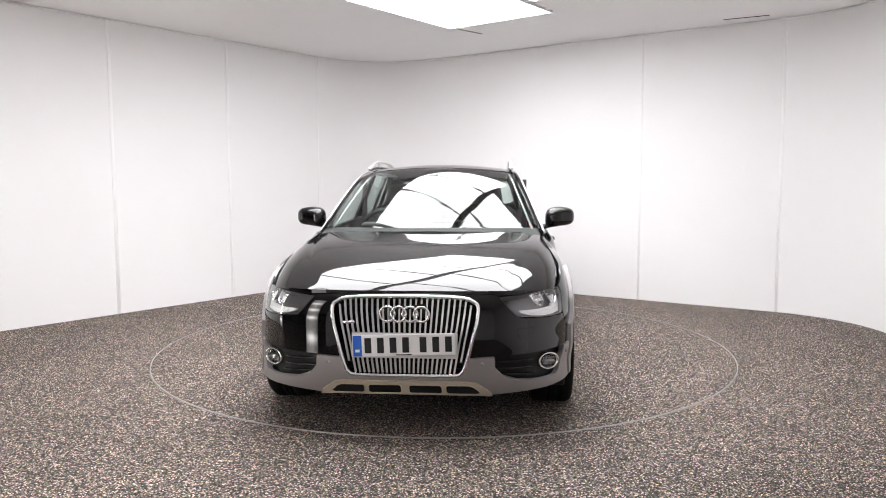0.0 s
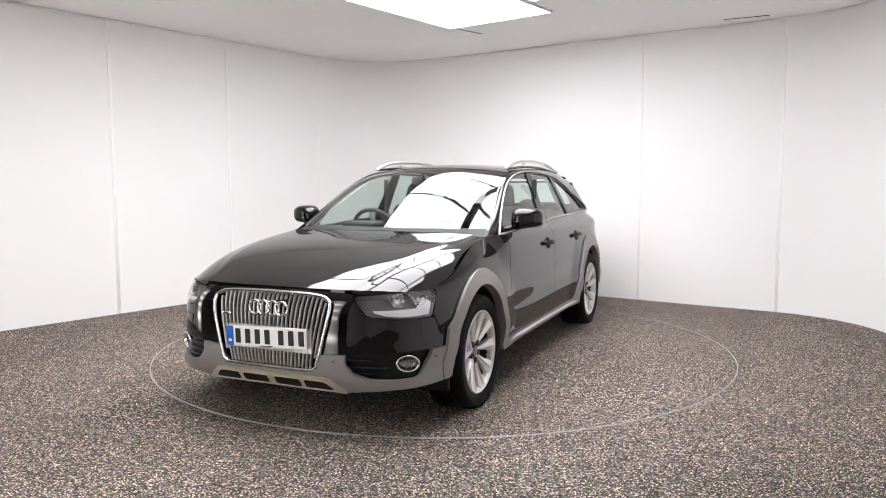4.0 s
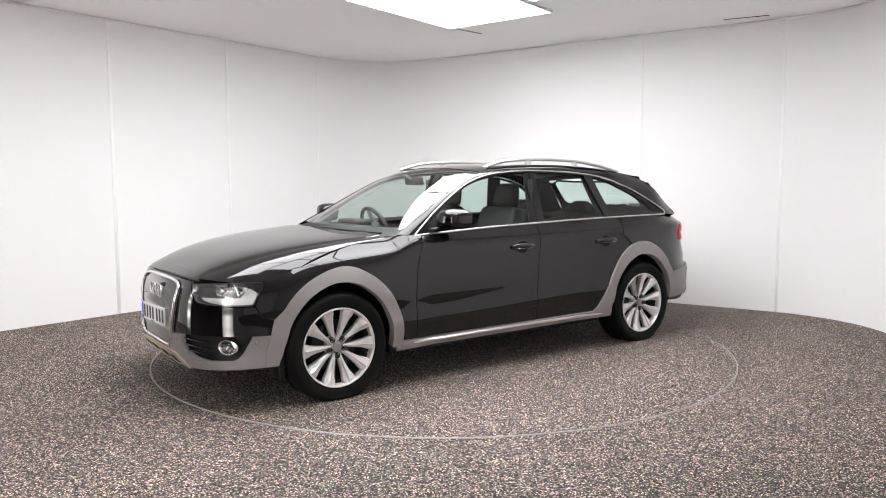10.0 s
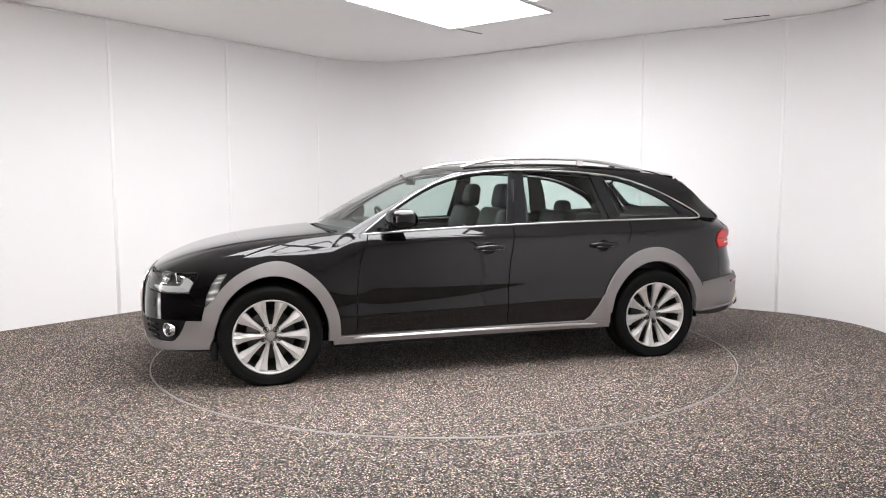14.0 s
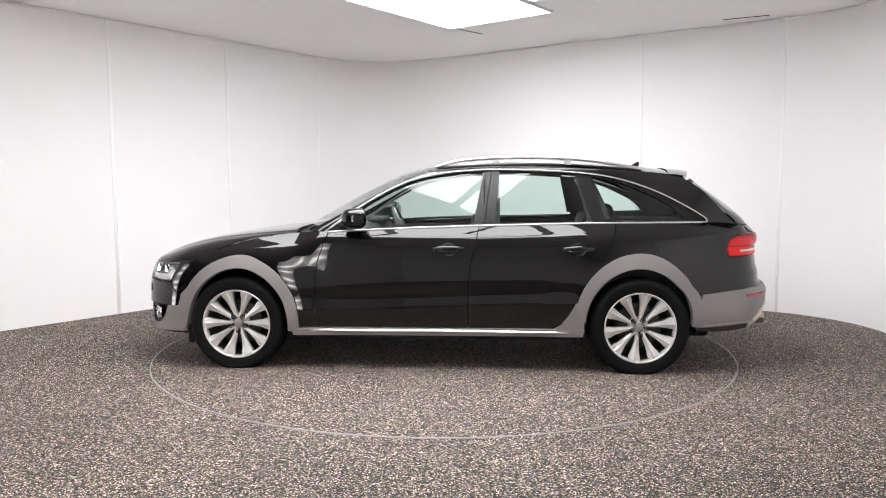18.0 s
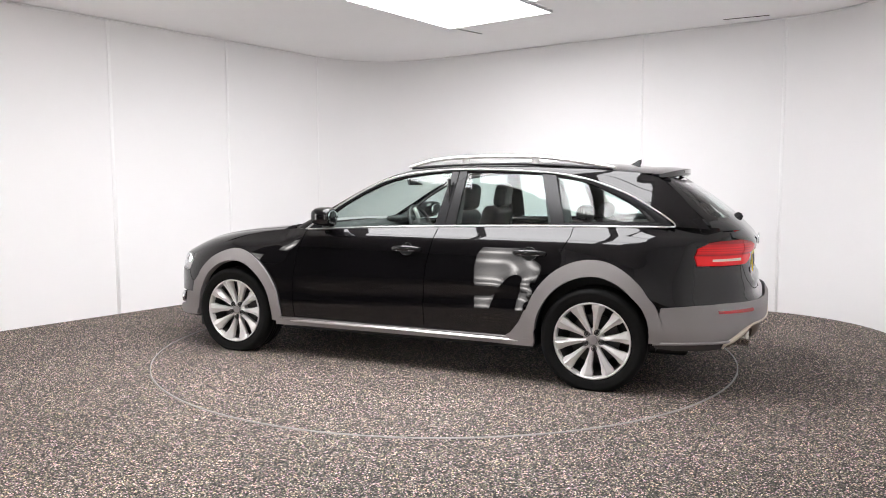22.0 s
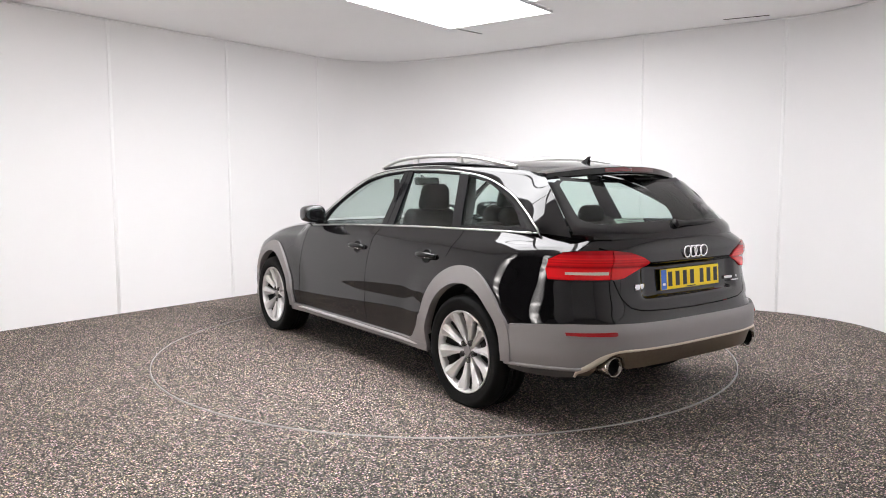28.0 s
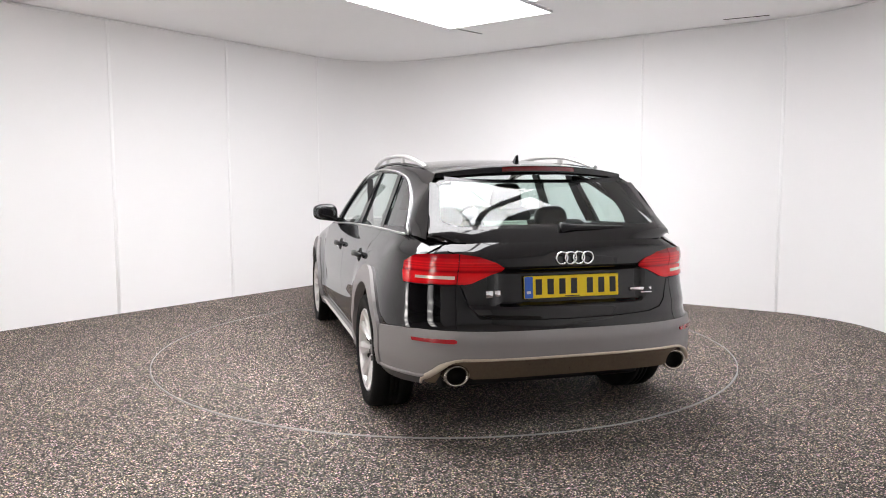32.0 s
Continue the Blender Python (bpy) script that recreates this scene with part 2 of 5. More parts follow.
def spline(pts, n):
    """n points of a Catmull-Rom line through pts (any dimension)."""
    p = [np.array(q, float) for q in pts]
    p = [2 * p[0] - p[1]] + p + [2 * p[-1] - p[-2]]
    out = []
    for i in range(n):
        u = i / (n - 1) * (len(p) - 3)
        k = min(int(u), len(p) - 4)
        s = u - k
        a, b, c, d = p[k:k + 4]
        out.append(0.5 * (2 * b + (c - a) * s + (2 * a - 5 * b + 4 * c - d) * s * s + (3 * b - a - 3 * c + d) * s ** 3))
    return out


class Curve:
    """A smooth monotone line through (x, y) pairs."""

    def __init__(self, *pairs):
        self.x = np.array([p[0] for p in pairs], float)
        self.y = np.array([p[1] for p in pairs], float)
        d = np.diff(self.y) / np.diff(self.x)
        m = np.concatenate([[d[0]], (d[1:] + d[:-1]) / 2, [d[-1]]])
        for i in range(len(d)):
            if d[i] == 0:
                m[i] = m[i + 1] = 0
            else:
                if m[i] / d[i] < 0:
                    m[i] = 0
                if m[i + 1] / d[i] < 0:
                    m[i + 1] = 0
        self.m = m

    def __call__(self, t):
        x, y, m = self.x, self.y, self.m
        if t <= x[0]:
            return float(y[0] + m[0] * (t - x[0]))
        if t >= x[-1]:
            return float(y[-1] + m[-1] * (t - x[-1]))
        i = int(np.searchsorted(x, t)) - 1
        h = x[i + 1] - x[i]
        s = (t - x[i]) / h
        return float(y[i] * (1 + 2 * s) * (1 - s) ** 2 + m[i] * h * s * (1 - s) ** 2 + y[i + 1] * s * s * (3 - 2 * s) + m[i + 1] * h * s * s * (s - 1))


def smooth01(t):
    t = min(1.0, max(0.0, t))
    return t * t * (3 - 2 * t)


# ---------------------------------------------------------------- the studio
def wall_path():
    """Plan of the walls: a rounded square round the table, from the entrance on one side to the opening on the other."""
    def fillet(cx, cy, r, a0, a1, n=14):
        return [(cx + r * math.cos(radians(a0 + (a1 - a0) * i / n)), cy + r * math.sin(radians(a0 + (a1 - a0) * i / n))) for i in range(n + 1)]
    pts = [(-4.30, -1.42)]
    pts += fillet(-3.42, -0.72, 1.12, 218, 143, 10)[1:]
    left_end = (-1.66, 3.475)
    back = []
    pts += [(-3.935, 0.525), left_end]
    # round back corner
    a, c, b = Vector(left_end), Vector((-0.99, 4.35)), Vector((0.01, 3.675))
    for i in range(1, 13):
        s = i / 12
        q = a * (1 - s) ** 2 + c * 2 * s * (1 - s) + b * s * s
        back.append((q.x, q.y))
    pts += back
    pts += fillet(2.63, 0.46, 1.2, 56.1, -22, 14)
    return pts


SCREEN = [(3.72, -0.02), (1.88, -3.02)]
NOOK = [(1.85, -3.05), (1.35, -6.5), (-1.35, -6.5), (-1.80, -4.30)]


def standing_wall(pts):
    """A wall 0.12 m thick along a line in plan, floor to ceiling."""
    bm = bmesh.new()
    n = len(pts)
    inner, outer = [], []
    for i, p in enumerate(pts):
        d = Vector(pts[min(i + 1, n - 1)]) - Vector(pts[max(i - 1, 0)])
        d.normalize()
        o = Vector((-d.y, d.x)) * 0.12
        inner.append((bm.verts.new((p[0], p[1], 0)), bm.verts.new((p[0], p[1], CEILING_Z))))
        outer.append((bm.verts.new((p[0] + o.x, p[1] + o.y, 0)), bm.verts.new((p[0] + o.x, p[1] + o.y, CEILING_Z))))
    for i in range(n - 1):
        bm.faces.new((inner[i][0], inner[i + 1][0], inner[i + 1][1], inner[i][1]))
        bm.faces.new((outer[i][0], outer[i][1], outer[i + 1][1], outer[i + 1][0]))
    bm.faces.new((inner[0][0], inner[0][1], outer[0][1], outer[0][0]))
    bm.faces.new((inner[-1][0], outer[-1][0], outer[-1][1], inner[-1][1]))
    bmesh.ops.recalc_face_normals(bm, faces=bm.faces[:])
    return bm


def studio():
    pts = wall_path()
    n = len(pts)
    nook = link_mesh("wall_corner", standing_wall(NOOK), WALL, False)
    tagged(nook, "plain white wall round the corner behind the camera", "wall", kind="structure")
    screen = link_mesh("wall_screen", standing_wall(SCREEN), SCREENMAT, False)
    tagged(screen, "pale partition beside the camera's corner", "wall", kind="structure")
    bm = standing_wall(pts)
    wall = link_mesh("wall_studio", bm, WALL)
    es = wall.modifiers.new("edges", "EDGE_SPLIT")
    es.split_angle = radians(35)
    tagged(wall, "smooth white panelled studio wall with rounded corners", "wall", kind="structure")
    # vertical joint strips on the panels
    for (x, y), ang, w in (((-3.262, 1.400), 52.4, 0.035), ((-2.43, 2.479), 52.4, 0.030), ((-1.60, 3.555), 52.4, 0.026),
                           ((2.165, 2.222), -33.9, 0.026), ((3.345, 1.425), -36.0, 0.030)):
        sb = box(-w / 2, w / 2, -0.008, 0.008, 0.0, CEILING_Z - 0.01, 0.003, 1)
        ob = part("joint_strip", moved(sb, pose(x, y, 0, 0, 0, ang)), STRIP, wall)
    # slim cornice where the wall meets the ceiling
    run = [Vector((x, y, CEILING_Z - 0.012)) for x, y in pts]
    inset = []
    for i in range(4, n - 1):
        d = run[i + 1] - run[i - 1]
        d.normalize()
        inset.append(run[i] + Vector((d.y, -d.x, 0)) * 0.004)
    tagged(link_mesh("trim", tube(inset, 0.008, 6), STRIP), "thin white cornice bead along the top of the wall", "cornice", kind="structure")

    # ground sheet with a round hole for the turntable, and the space below it
    bm = bmesh.new()
    seg = 120
    ring = [bm.verts.new(((TABLE_R + 0.004) * math.cos(2 * math.pi * i / seg), (TABLE_R + 0.004) * math.sin(2 * math.pi * i / seg), 0)) for i in range(seg)]
    far = [bm.verts.new((14 * math.cos(2 * math.pi * i / seg), 14 * math.sin(2 * math.pi * i / seg), 0)) for i in range(seg)]
    low = [bm.verts.new((v.co.x, v.co.y, -0.06)) for v in ring]
    for i in range(seg):
        j = (i + 1) % seg
        bm.faces.new((ring[i], far[i], far[j], ring[j]))
        bm.faces.new((ring[i], ring[j], low[j], low[i]))
    bm.faces.new(low)
    tagged(link_mesh("floor", bm, FLOOR, False), "speckled grey and black rubber granule floor", "floor", kind="structure")

    # ceiling slab
    bm = box(-14, 14, -14, 14, CEILING_Z, CEILING_Z + 0.15)
    tagged(link_mesh("ceiling", bm, CEIL, False), "plain white painted ceiling", "ceiling", kind="structure")
    for (x0, y0), (x1, y1) in (((0.140, 1.905), (0.412, 2.166)), ((2.760, 1.511), (3.132, 1.321))):
        ln = math.hypot(x1 - x0, y1 - y0)
        sl = box(0, ln, -0.006, 0.006, -0.004, 0.01)
        ob = link_mesh("ceiling_joint", moved(sl, pose(x0, y0, CEILING_Z, 0, 0, math.degrees(math.atan2(y1 - y0, x1 - x0)))), GAPMAT, False)
        tagged(ob, "thin dark joint in the white ceiling", "ceiling joint", kind="structure")
    # dark hall outside the entrance closes the place
    bm = bmesh.new()
    vs = [[bm.verts.new((11 * math.cos(math.pi * i / 24), 11 * math.sin(math.pi * i / 24), z)) for i in range(48)] for z in (0, CEILING_Z)]
    for i in range(48):
        bm.faces.new((vs[0][i], vs[0][(i + 1) % 48], vs[1][(i + 1) % 48], vs[1][i]))
    tagged(link_mesh("wall_hall", bm, DARKROOM), "dark wall of the hall outside the entrance", "wall", kind="structure")


# ceiling light field: rows of LED panels, 0.6 m by 1.19 m, laid across the axis that runs with the left wall
LIGHT_CORNER = Vector((0.0745, 1.82, 0))
LIGHT_ANGLE = -37.5
# the narrow third column is unseen, added for more light on the right
LIGHT_COLUMNS = ((0.0, 0.0, 6, 1.19), (1.25, 0.48, 5, 1.19), (2.50, 1.75, 3, 0.295))


def ceiling_lights():
    made = {}
    for across, start, count, width in LIGHT_COLUMNS:
        w = width / 2
        for i in range(count):
            m = pose(LIGHT_CORNER.x, LIGHT_CORNER.y, CEILING_Z, 0, 0, LIGHT_ANGLE) @ pose(across + w, -start - 0.312 - 0.63 * i, -0.02)
            if width not in made:
                lamp = made[width] = new("ceiling_light")
                lamp.matrix_basis = m
                fr = joined(box(-w, w, -0.310, -0.298, -0.006, 0.02), box(-w, w, 0.298, 0.310, -0.006, 0.02),
                            box(-w, -w + 0.014, -0.298, 0.298, -0.006, 0.02), box(w - 0.014, w, -0.298, 0.298, -0.006, 0.02))
                part("frame", fr, PANEL_FRAME, lamp, smooth=False)
                part("diffuser", box(-w + 0.014, w - 0.014, -0.298, 0.298, -0.003, 0.015, 0.002, 1), PANEL, lamp, "glowing white diffuser", False)
                tagged(lamp, "flush white LED ceiling panel, switched on" if width > 1 else "narrow white LED ceiling panel, added out of view to light the right side", "ceiling light", "LED panels of the ceiling")
            else:
                copy_thing(made[width], m)


def entrance_lights():
    """A tall opal panel with four brighter lamps, one above another, on each side of the entrance."""
    for x, y, ang in ((-1.80, -3.30, -26.0), (-4.17, -1.52, -68.0)):
        col = new("wall_light")
        col.matrix_basis = pose(x, y, 0, 0, 0, ang)
        part("backplate", box(-0.22, 0.22, -0.04, 0.0, 0.0, 2.1, 0.006, 2), PANEL_FRAME, col)
        cover = box(-0.205, 0.205, 0.001, 0.022, 0.05, 2.05, 0.006, 2)
        for v in cover.verts:
            v.co.y += 0.05 * (1 - (v.co.x / 0.205) ** 2) if v.co.y > 0.01 else 0.0
        part("diffuser", cover, SOFT_PANEL, col, "opal cover glowing before four lamps")
        tagged(col, "upright white fitting with four glowing lamps beside the entrance", "wall light", "lights beside the entrance")


def turntable():
    bm = bmesh.new()
    seg = 160
    r = TABLE_R - 0.008
    top = [bm.verts.new((r * math.cos(2 * math.pi * i / seg), r * math.sin(2 * math.pi * i / seg), 0.0)) for i in range(seg)]
    low = [bm.verts.new((v.co.x, v.co.y, -0.05)) for v in top]
    bm.faces.new(top)
    for i in range(seg):
        j = (i + 1) % seg
        bm.faces.new((top[i], low[i], low[j], top[j]))
    base = new("turntable")
    part("deck", bm, FLOOR, base, smooth=False)
    rim = revolve([(r, -0.05), (r, 0.004), (r + 0.004, 0.005), (r + 0.008, 0.003), (r + 0.008, -0.05)], 160)
    part("rim", moved(rim, pose(0, 0, 0, 90, 0, 0)), RING, base, "thin pale metal edge ring")
    tagged(base, "round turntable flush with the speckled floor, turning clockwise", "turntable")
    return base


# ---------------------------------------------------------------- the car: body surface
# Car space: x forward, y to its left, z up, origin on the ground between the axles.
WHEEL_X, WHEEL_Z, WHEEL_R = 1.4025, 0.328, 0.336  # WHEEL_Z: centre of the arches
HUB_Z = 0.315
AF, AR = 1.2, -1.4
NF, NR = (3.0, 4.5), (3.25, 3.8)
BODY_W = Curve((0.14, 0.80), (0.22, 0.850), (0.30, 0.866), (0.36, 0.8785), (0.395, 0.885), (0.415, 0.8868), (0.435, 0.8862), (0.47, 0.8838), (0.495, 0.8825), (0.53, 0.8832), (0.575, 0.8853), (0.605, 0.8856), (0.64, 0.8845), (0.68, 0.8820), (0.76, 0.8755),
               (0.82, 0.8675), (0.86, 0.8602), (0.90, 0.850), (0.922, 0.842), (0.935, 0.834), (0.96, 0.812), (1.0, 0.779), (1.03, 0.757), (1.10, 0.71))
NOSE_X = Curve((0.14, 2.045), (0.20, 2.130), (0.26, 2.180), (0.33, 2.213), (0.45, 2.218), (0.55, 2.214), (0.65, 2.200), (0.72, 2.169), (0.742, 2.150), (0.80, 2.045))
TAIL_X = Curve((0.16, -2.070), (0.22, -2.190), (0.30, -2.322), (0.40, -2.375), (0.50, -2.390), (0.565, -2.385), (0.595, -2.352), (0.62, -2.338), (0.66, -2.340), (0.72, -2.322), (0.80, -2.310), (0.862, -2.307),
               (0.874, -2.306), (0.884, -2.323), (0.92, -2.323), (0.95, -2.310), (1.00, -2.272), (1.06, -2.190))
HOOD_MID = Curve((0.98, 0.990), (1.28, 0.962), (1.52, 0.938), (1.765, 0.900), (1.964, 0.850), (2.10, 0.797), (2.17, 0.763), (2.205, 0.742), (2.23, 0.722))
FENDER_ROLL = Curve((0.75, 1.03), (1.2, 1.02), (1.6, 0.97), (1.86, 0.90), (2.2, 0.89))


CREASE = Curve((0.95, 0.70), (1.2, 0.675), (1.6, 0.61), (1.82, 0.56), (2.0, 0.49), (2.1, 0.445), (2.25, 0.38))  # y of the bonnet's crease


def hood_front(y):
    """x of the bonnet's front edge."""
    return 1.2 + 0.948 * max(0.0, 1 - (min(abs(y), 0.85) / 0.86) ** NF[1]) ** (1 / NF[0])


def hood_z(x, y):
    k = max(0.0, min(1.0, (abs(y) - CREASE(x)) / (0.81 - CREASE(x))))
    return HOOD_MID(x + 2.195 - hood_front(y)) - (0.006 * smooth01(k / 0.16) + 0.025 * k ** 3) * smooth01((2.14 - x) / 0.14)


def HOOD_EDGE(x):
    return hood_z(min(x, 1.86), 0.755)


def _unit_arc(ext, n):
    """Arc length against place on a superellipse quarter, from the flank to the end of the car."""
    p, q = n
    even = np.linspace(0, 1, 800)
    cy = np.unique(np.concatenate([even, (1 - even ** p) ** (1 / q)]))[::-1]
    cx = (1 - cy ** q) ** (1 / p)
    s = np.concatenate([[0], np.cumsum(np.hypot(np.diff(cx * ext), np.diff(cy * 0.88)))])
    return s, cx, cy


FRONT_ARC, REAR_ARC = _unit_arc(1.08, NF), _unit_arc(1.03, NR)
A_FRONT, A_REAR = AF + FRONT_ARC[0][-1], AR - REAR_ARC[0][-1]


def ax(x):
    """Body coordinate a of a place on the flank, from its x."""
    if x > AF:
        return AF + float(np.interp((x - AF) / 1.08, FRONT_ARC[1], FRONT_ARC[0]))
    if x < AR:
        return AR - float(np.interp((AR - x) / 1.03, REAR_ARC[1], REAR_ARC[0]))
    return x


def ay(y):
    """Body coordinate a of a place on the nose, from its y; past the middle it goes on to the right side."""
    s = AF + float(np.interp(abs(y) / 0.88, FRONT_ARC[2][::-1], FRONT_ARC[0][::-1]))
    return s if y >= 0 else 2 * A_FRONT - s


def ry(y):
    """The same on the tail."""
    s = AR - float(np.interp(abs(y) / 0.88, REAR_ARC[2][::-1], REAR_ARC[0][::-1]))
    return s if y >= 0 else 2 * A_REAR - s


def skin(a, z):
    """The body below the windows, wrapped round nose, flanks and tail."""
    side = 1.0
    if a > A_FRONT:
        a, side = 2 * A_FRONT - a, -1.0
    if a < A_REAR:
        a, side = 2 * A_REAR - a, -1.0
    if a > AF:
        cx = float(np.interp(a - AF, FRONT_ARC[0], FRONT_ARC[1]))
        cy = float(np.interp(a - AF, FRONT_ARC[0], FRONT_ARC[2]))
        x = AF + (NOSE_X(z) - AF) * cx
    elif a < AR:
        cx = float(np.interp(AR - a, REAR_ARC[0], REAR_ARC[1]))
        cy = float(np.interp(AR - a, REAR_ARC[0], REAR_ARC[2]))
        x = AR + (TAIL_X(z) - AR) * cx
    else:
        cy, x = 1.0, a
    zz = z
    if x > 0.75:
        he = HOOD_EDGE(x)
        zz = z + (FENDER_ROLL(x) - he) * smooth01((x - 0.75) / 0.25) * smooth01((z - 0.5) / max(0.05, he - 0.5))
    if -1.0 < x < 1.0:
        zz -= 0.055 * smooth01((0.9 - x) / 1.9) * smooth01((z - 0.30) / 0.1) * smooth01((0.74 - z) / 0.16)
    if x < -1.45:
        zz = z - 0.05 * smooth01((-x - 1.6) / 0.4) * smooth01((z - 0.85) / 0.08) * (1 - smooth01((z - 0.935) / 0.07))
    if x > AF:
        cy = 1 - (1 - cy) * (1 - 0.62 * cy ** 2.2 * (1 - smooth01((z - 0.235) / 0.14)))
    if x < AR:
        cy = 1 - (1 - cy) * (1 - 0.3 * cy ** 3 * (1 - smooth01((z - 0.25) / 0.2)))
    flare = 0.0
    for wx in (WHEEL_X, -WHEEL_X):
        d = math.hypot(x - wx, z - WHEEL_Z)
        flare += 0.018 * smooth01((0.72 - d) / 0.26) * smooth01((0.92 - z) / 0.25)
    y = (BODY_W(zz) + flare) * cy
    if x < -2.0:
        x += 0.026 * smooth01((0.43 - y) / 0.06) * smooth01((z - 0.684) / 0.03) * smooth01((0.872 - z) / 0.014)
    return Vector((x, side * y, z))


def skin_normal(a, z):
    e = 0.008
    n = (skin(a + e, z) - skin(a - e, z)).cross(skin(a, z + e) - skin(a, z - e))
    if n.length < 1e-9:
        return Vector((0, 1, 0))
    n.normalize()
    p = skin(a, z)
    if n.dot(Vector((p.x * 0.35, p.y, 0))) < 0:
        n.negate()
    return n


def green(x, z):
    """The flank above the waistline, leaning inwards to the roof."""
    taper = 0.030 * smooth01((-x - 0.7) / 1.1) * smooth01((z - 1.05) / 0.30)
    return Vector((x, 0.778 - (z - 0.965) * 0.405 - 0.06 * max(0.0, z - 1.15) ** 2 - taper, z))


def on_skin(a, z, off=0.0):
    p = skin(a, z)
    return p + skin_normal(a, z) * off if off else p


def on_green(x, z, off=0.0):
    return green(x, z) + Vector((0, 0.93, 0.36)) * off


def patch(poly, f=on_skin, off=0.0, depth=0.014, step=0.03, flip=False, step2=None):
    """A curved panel: a polygon in body coordinates, cut into a fine net, laid on the surface, its rim turned inwards."""
    bm = bmesh.new()
    bm.faces.new([bm.verts.new((a, z, 0)) for a, z in poly])
    lo = [min(p[k] for p in poly) for k in (0, 1)]
    hi = [max(p[k] for p in poly) for k in (0, 1)]
    for k in (0, 1):
        st = step if k == 0 else (step2 or step)
        n = max(1, int((hi[k] - lo[k]) / st))
        for i in range(1, n + 1):
            c = lo[k] + (hi[k] - lo[k]) * i / (n + 1)
            co = Vector((c, 0, 0)) if k == 0 else Vector((0, c, 0))
            no = Vector((1, 0, 0)) if k == 0 else Vector((0, 1, 0))
            bmesh.ops.bisect_plane(bm, geom=bm.verts[:] + bm.edges[:] + bm.faces[:], plane_co=co, plane_no=no, dist=1e-5)
    rim = [e for e in bm.edges if e.is_boundary]
    if depth:
        ret = bmesh.ops.extrude_edge_only(bm, edges=rim)
        low = {v for v in ret["geom"] if isinstance(v, bmesh.types.BMVert)}
    else:
        low = set()
    flat = {v: (v.co.x, v.co.y) for v in bm.verts}
    for v, (a, z) in flat.items():
        p = f(a, z, off - (depth if v in low else 0.0))
        v.co = Vector((p.x, -p.y if flip else p.y, p.z))
    bm.normal_update()
    top = [q for q in bm.faces if not any(v in low for v in q.verts)]
    if top:
        mid = top[len(top) // 2]
        c = mid.calc_center_median()
        out = Vector((c.x * 0.3, c.y * 1.0, (c.z - 0.6) * 0.6))
        if sum(q.normal.dot(Vector((q.calc_center_median().x * 0.35, q.calc_center_median().y, 0.35))) * q.calc_area() for q in top) < 0:
            bmesh.ops.reverse_faces(bm, faces=bm.faces[:])
    for q in bm.faces:
        q.smooth = not any(v in low for v in q.verts)
    if depth:
        bmesh.ops.split_edges(bm, edges=[e for e in bm.edges if len(e.link_faces) == 2 and e.link_faces[0].smooth != e.link_faces[1].smooth])
    return bm


def skin_part(name, poly, mat, parent, label="", flip=False, **kw):
    return part(name, patch(poly, flip=flip, **kw), mat, parent, label, smooth=False)


def ellipse(cx, cz, rx, rz, a0, a1, n=20):
    return [(cx + rx * math.cos(radians(a0 + (a1 - a0) * i / n)), cz + rz * math.sin(radians(a0 + (a1 - a0) * i / n))) for i in range(n + 1)]


def to_skin(poly):
    return [(ax(x), z) for x, z in poly]


def mirrored(poly):
    return [(2 * A_FRONT - a, z) for a, z in poly]


def crown(edge, bulge, n_along, n_across=18, power=2.0, thick=0.012):
    """A panel arched from a left edge line to its mirror image. edge: points; bulge: (dx, dz) at the middle, point by point."""
    bm = bmesh.new()
    rows = []
    e = spline(edge, n_along)
    b = spline(bulge, n_along)
    for p, q in zip(e, b):
        row = []
        for j in range(n_across + 1):
            u = -1 + 2 * j / n_across
            k = 1 - abs(u) ** power
            row.append(bm.verts.new((p[0] + q[0] * k, p[1] * u, p[2] + q[1] * k)))
        rows.append(row)
    for i in range(len(rows) - 1):
        for j in range(n_across):
            bm.faces.new((rows[i][j], rows[i + 1][j], rows[i + 1][j + 1], rows[i][j + 1]))
    if sum(f.calc_area() * (f.normal.z) for f in bm.faces if not f.normal_update()) < 0:
        bmesh.ops.reverse_faces(bm, faces=bm.faces[:])
    return bm


def between(c1, c2, n, steps=4, bow=0.006, flip=False):
    """A strip lofted between two lines of control points, slightly bowed outwards."""
    p, q = spline(c1, n), spline(c2, n)
    bm = bmesh.new()
    rows = []
    for u, v in zip(p, q):
        row = []
        for k in range(steps + 1):
            s = k / steps
            w = u * (1 - s) + v * s
            o = bow * 4 * s * (1 - s)
            row.append(bm.verts.new((w[0], (w[1] + o) * (-1 if flip else 1), w[2] + o * 0.6)))
        rows.append(row)
    for i in range(n - 1):
        for k in range(steps):
            bm.faces.new((rows[i][k], rows[i + 1][k], rows[i + 1][k + 1], rows[i][k + 1]))
    bm.normal_update()
    if sum(f.normal.y * f.calc_area() for f in bm.faces) * (-1 if flip else 1) < 0:
        bmesh.ops.reverse_faces(bm, faces=bm.faces[:])
    return bm


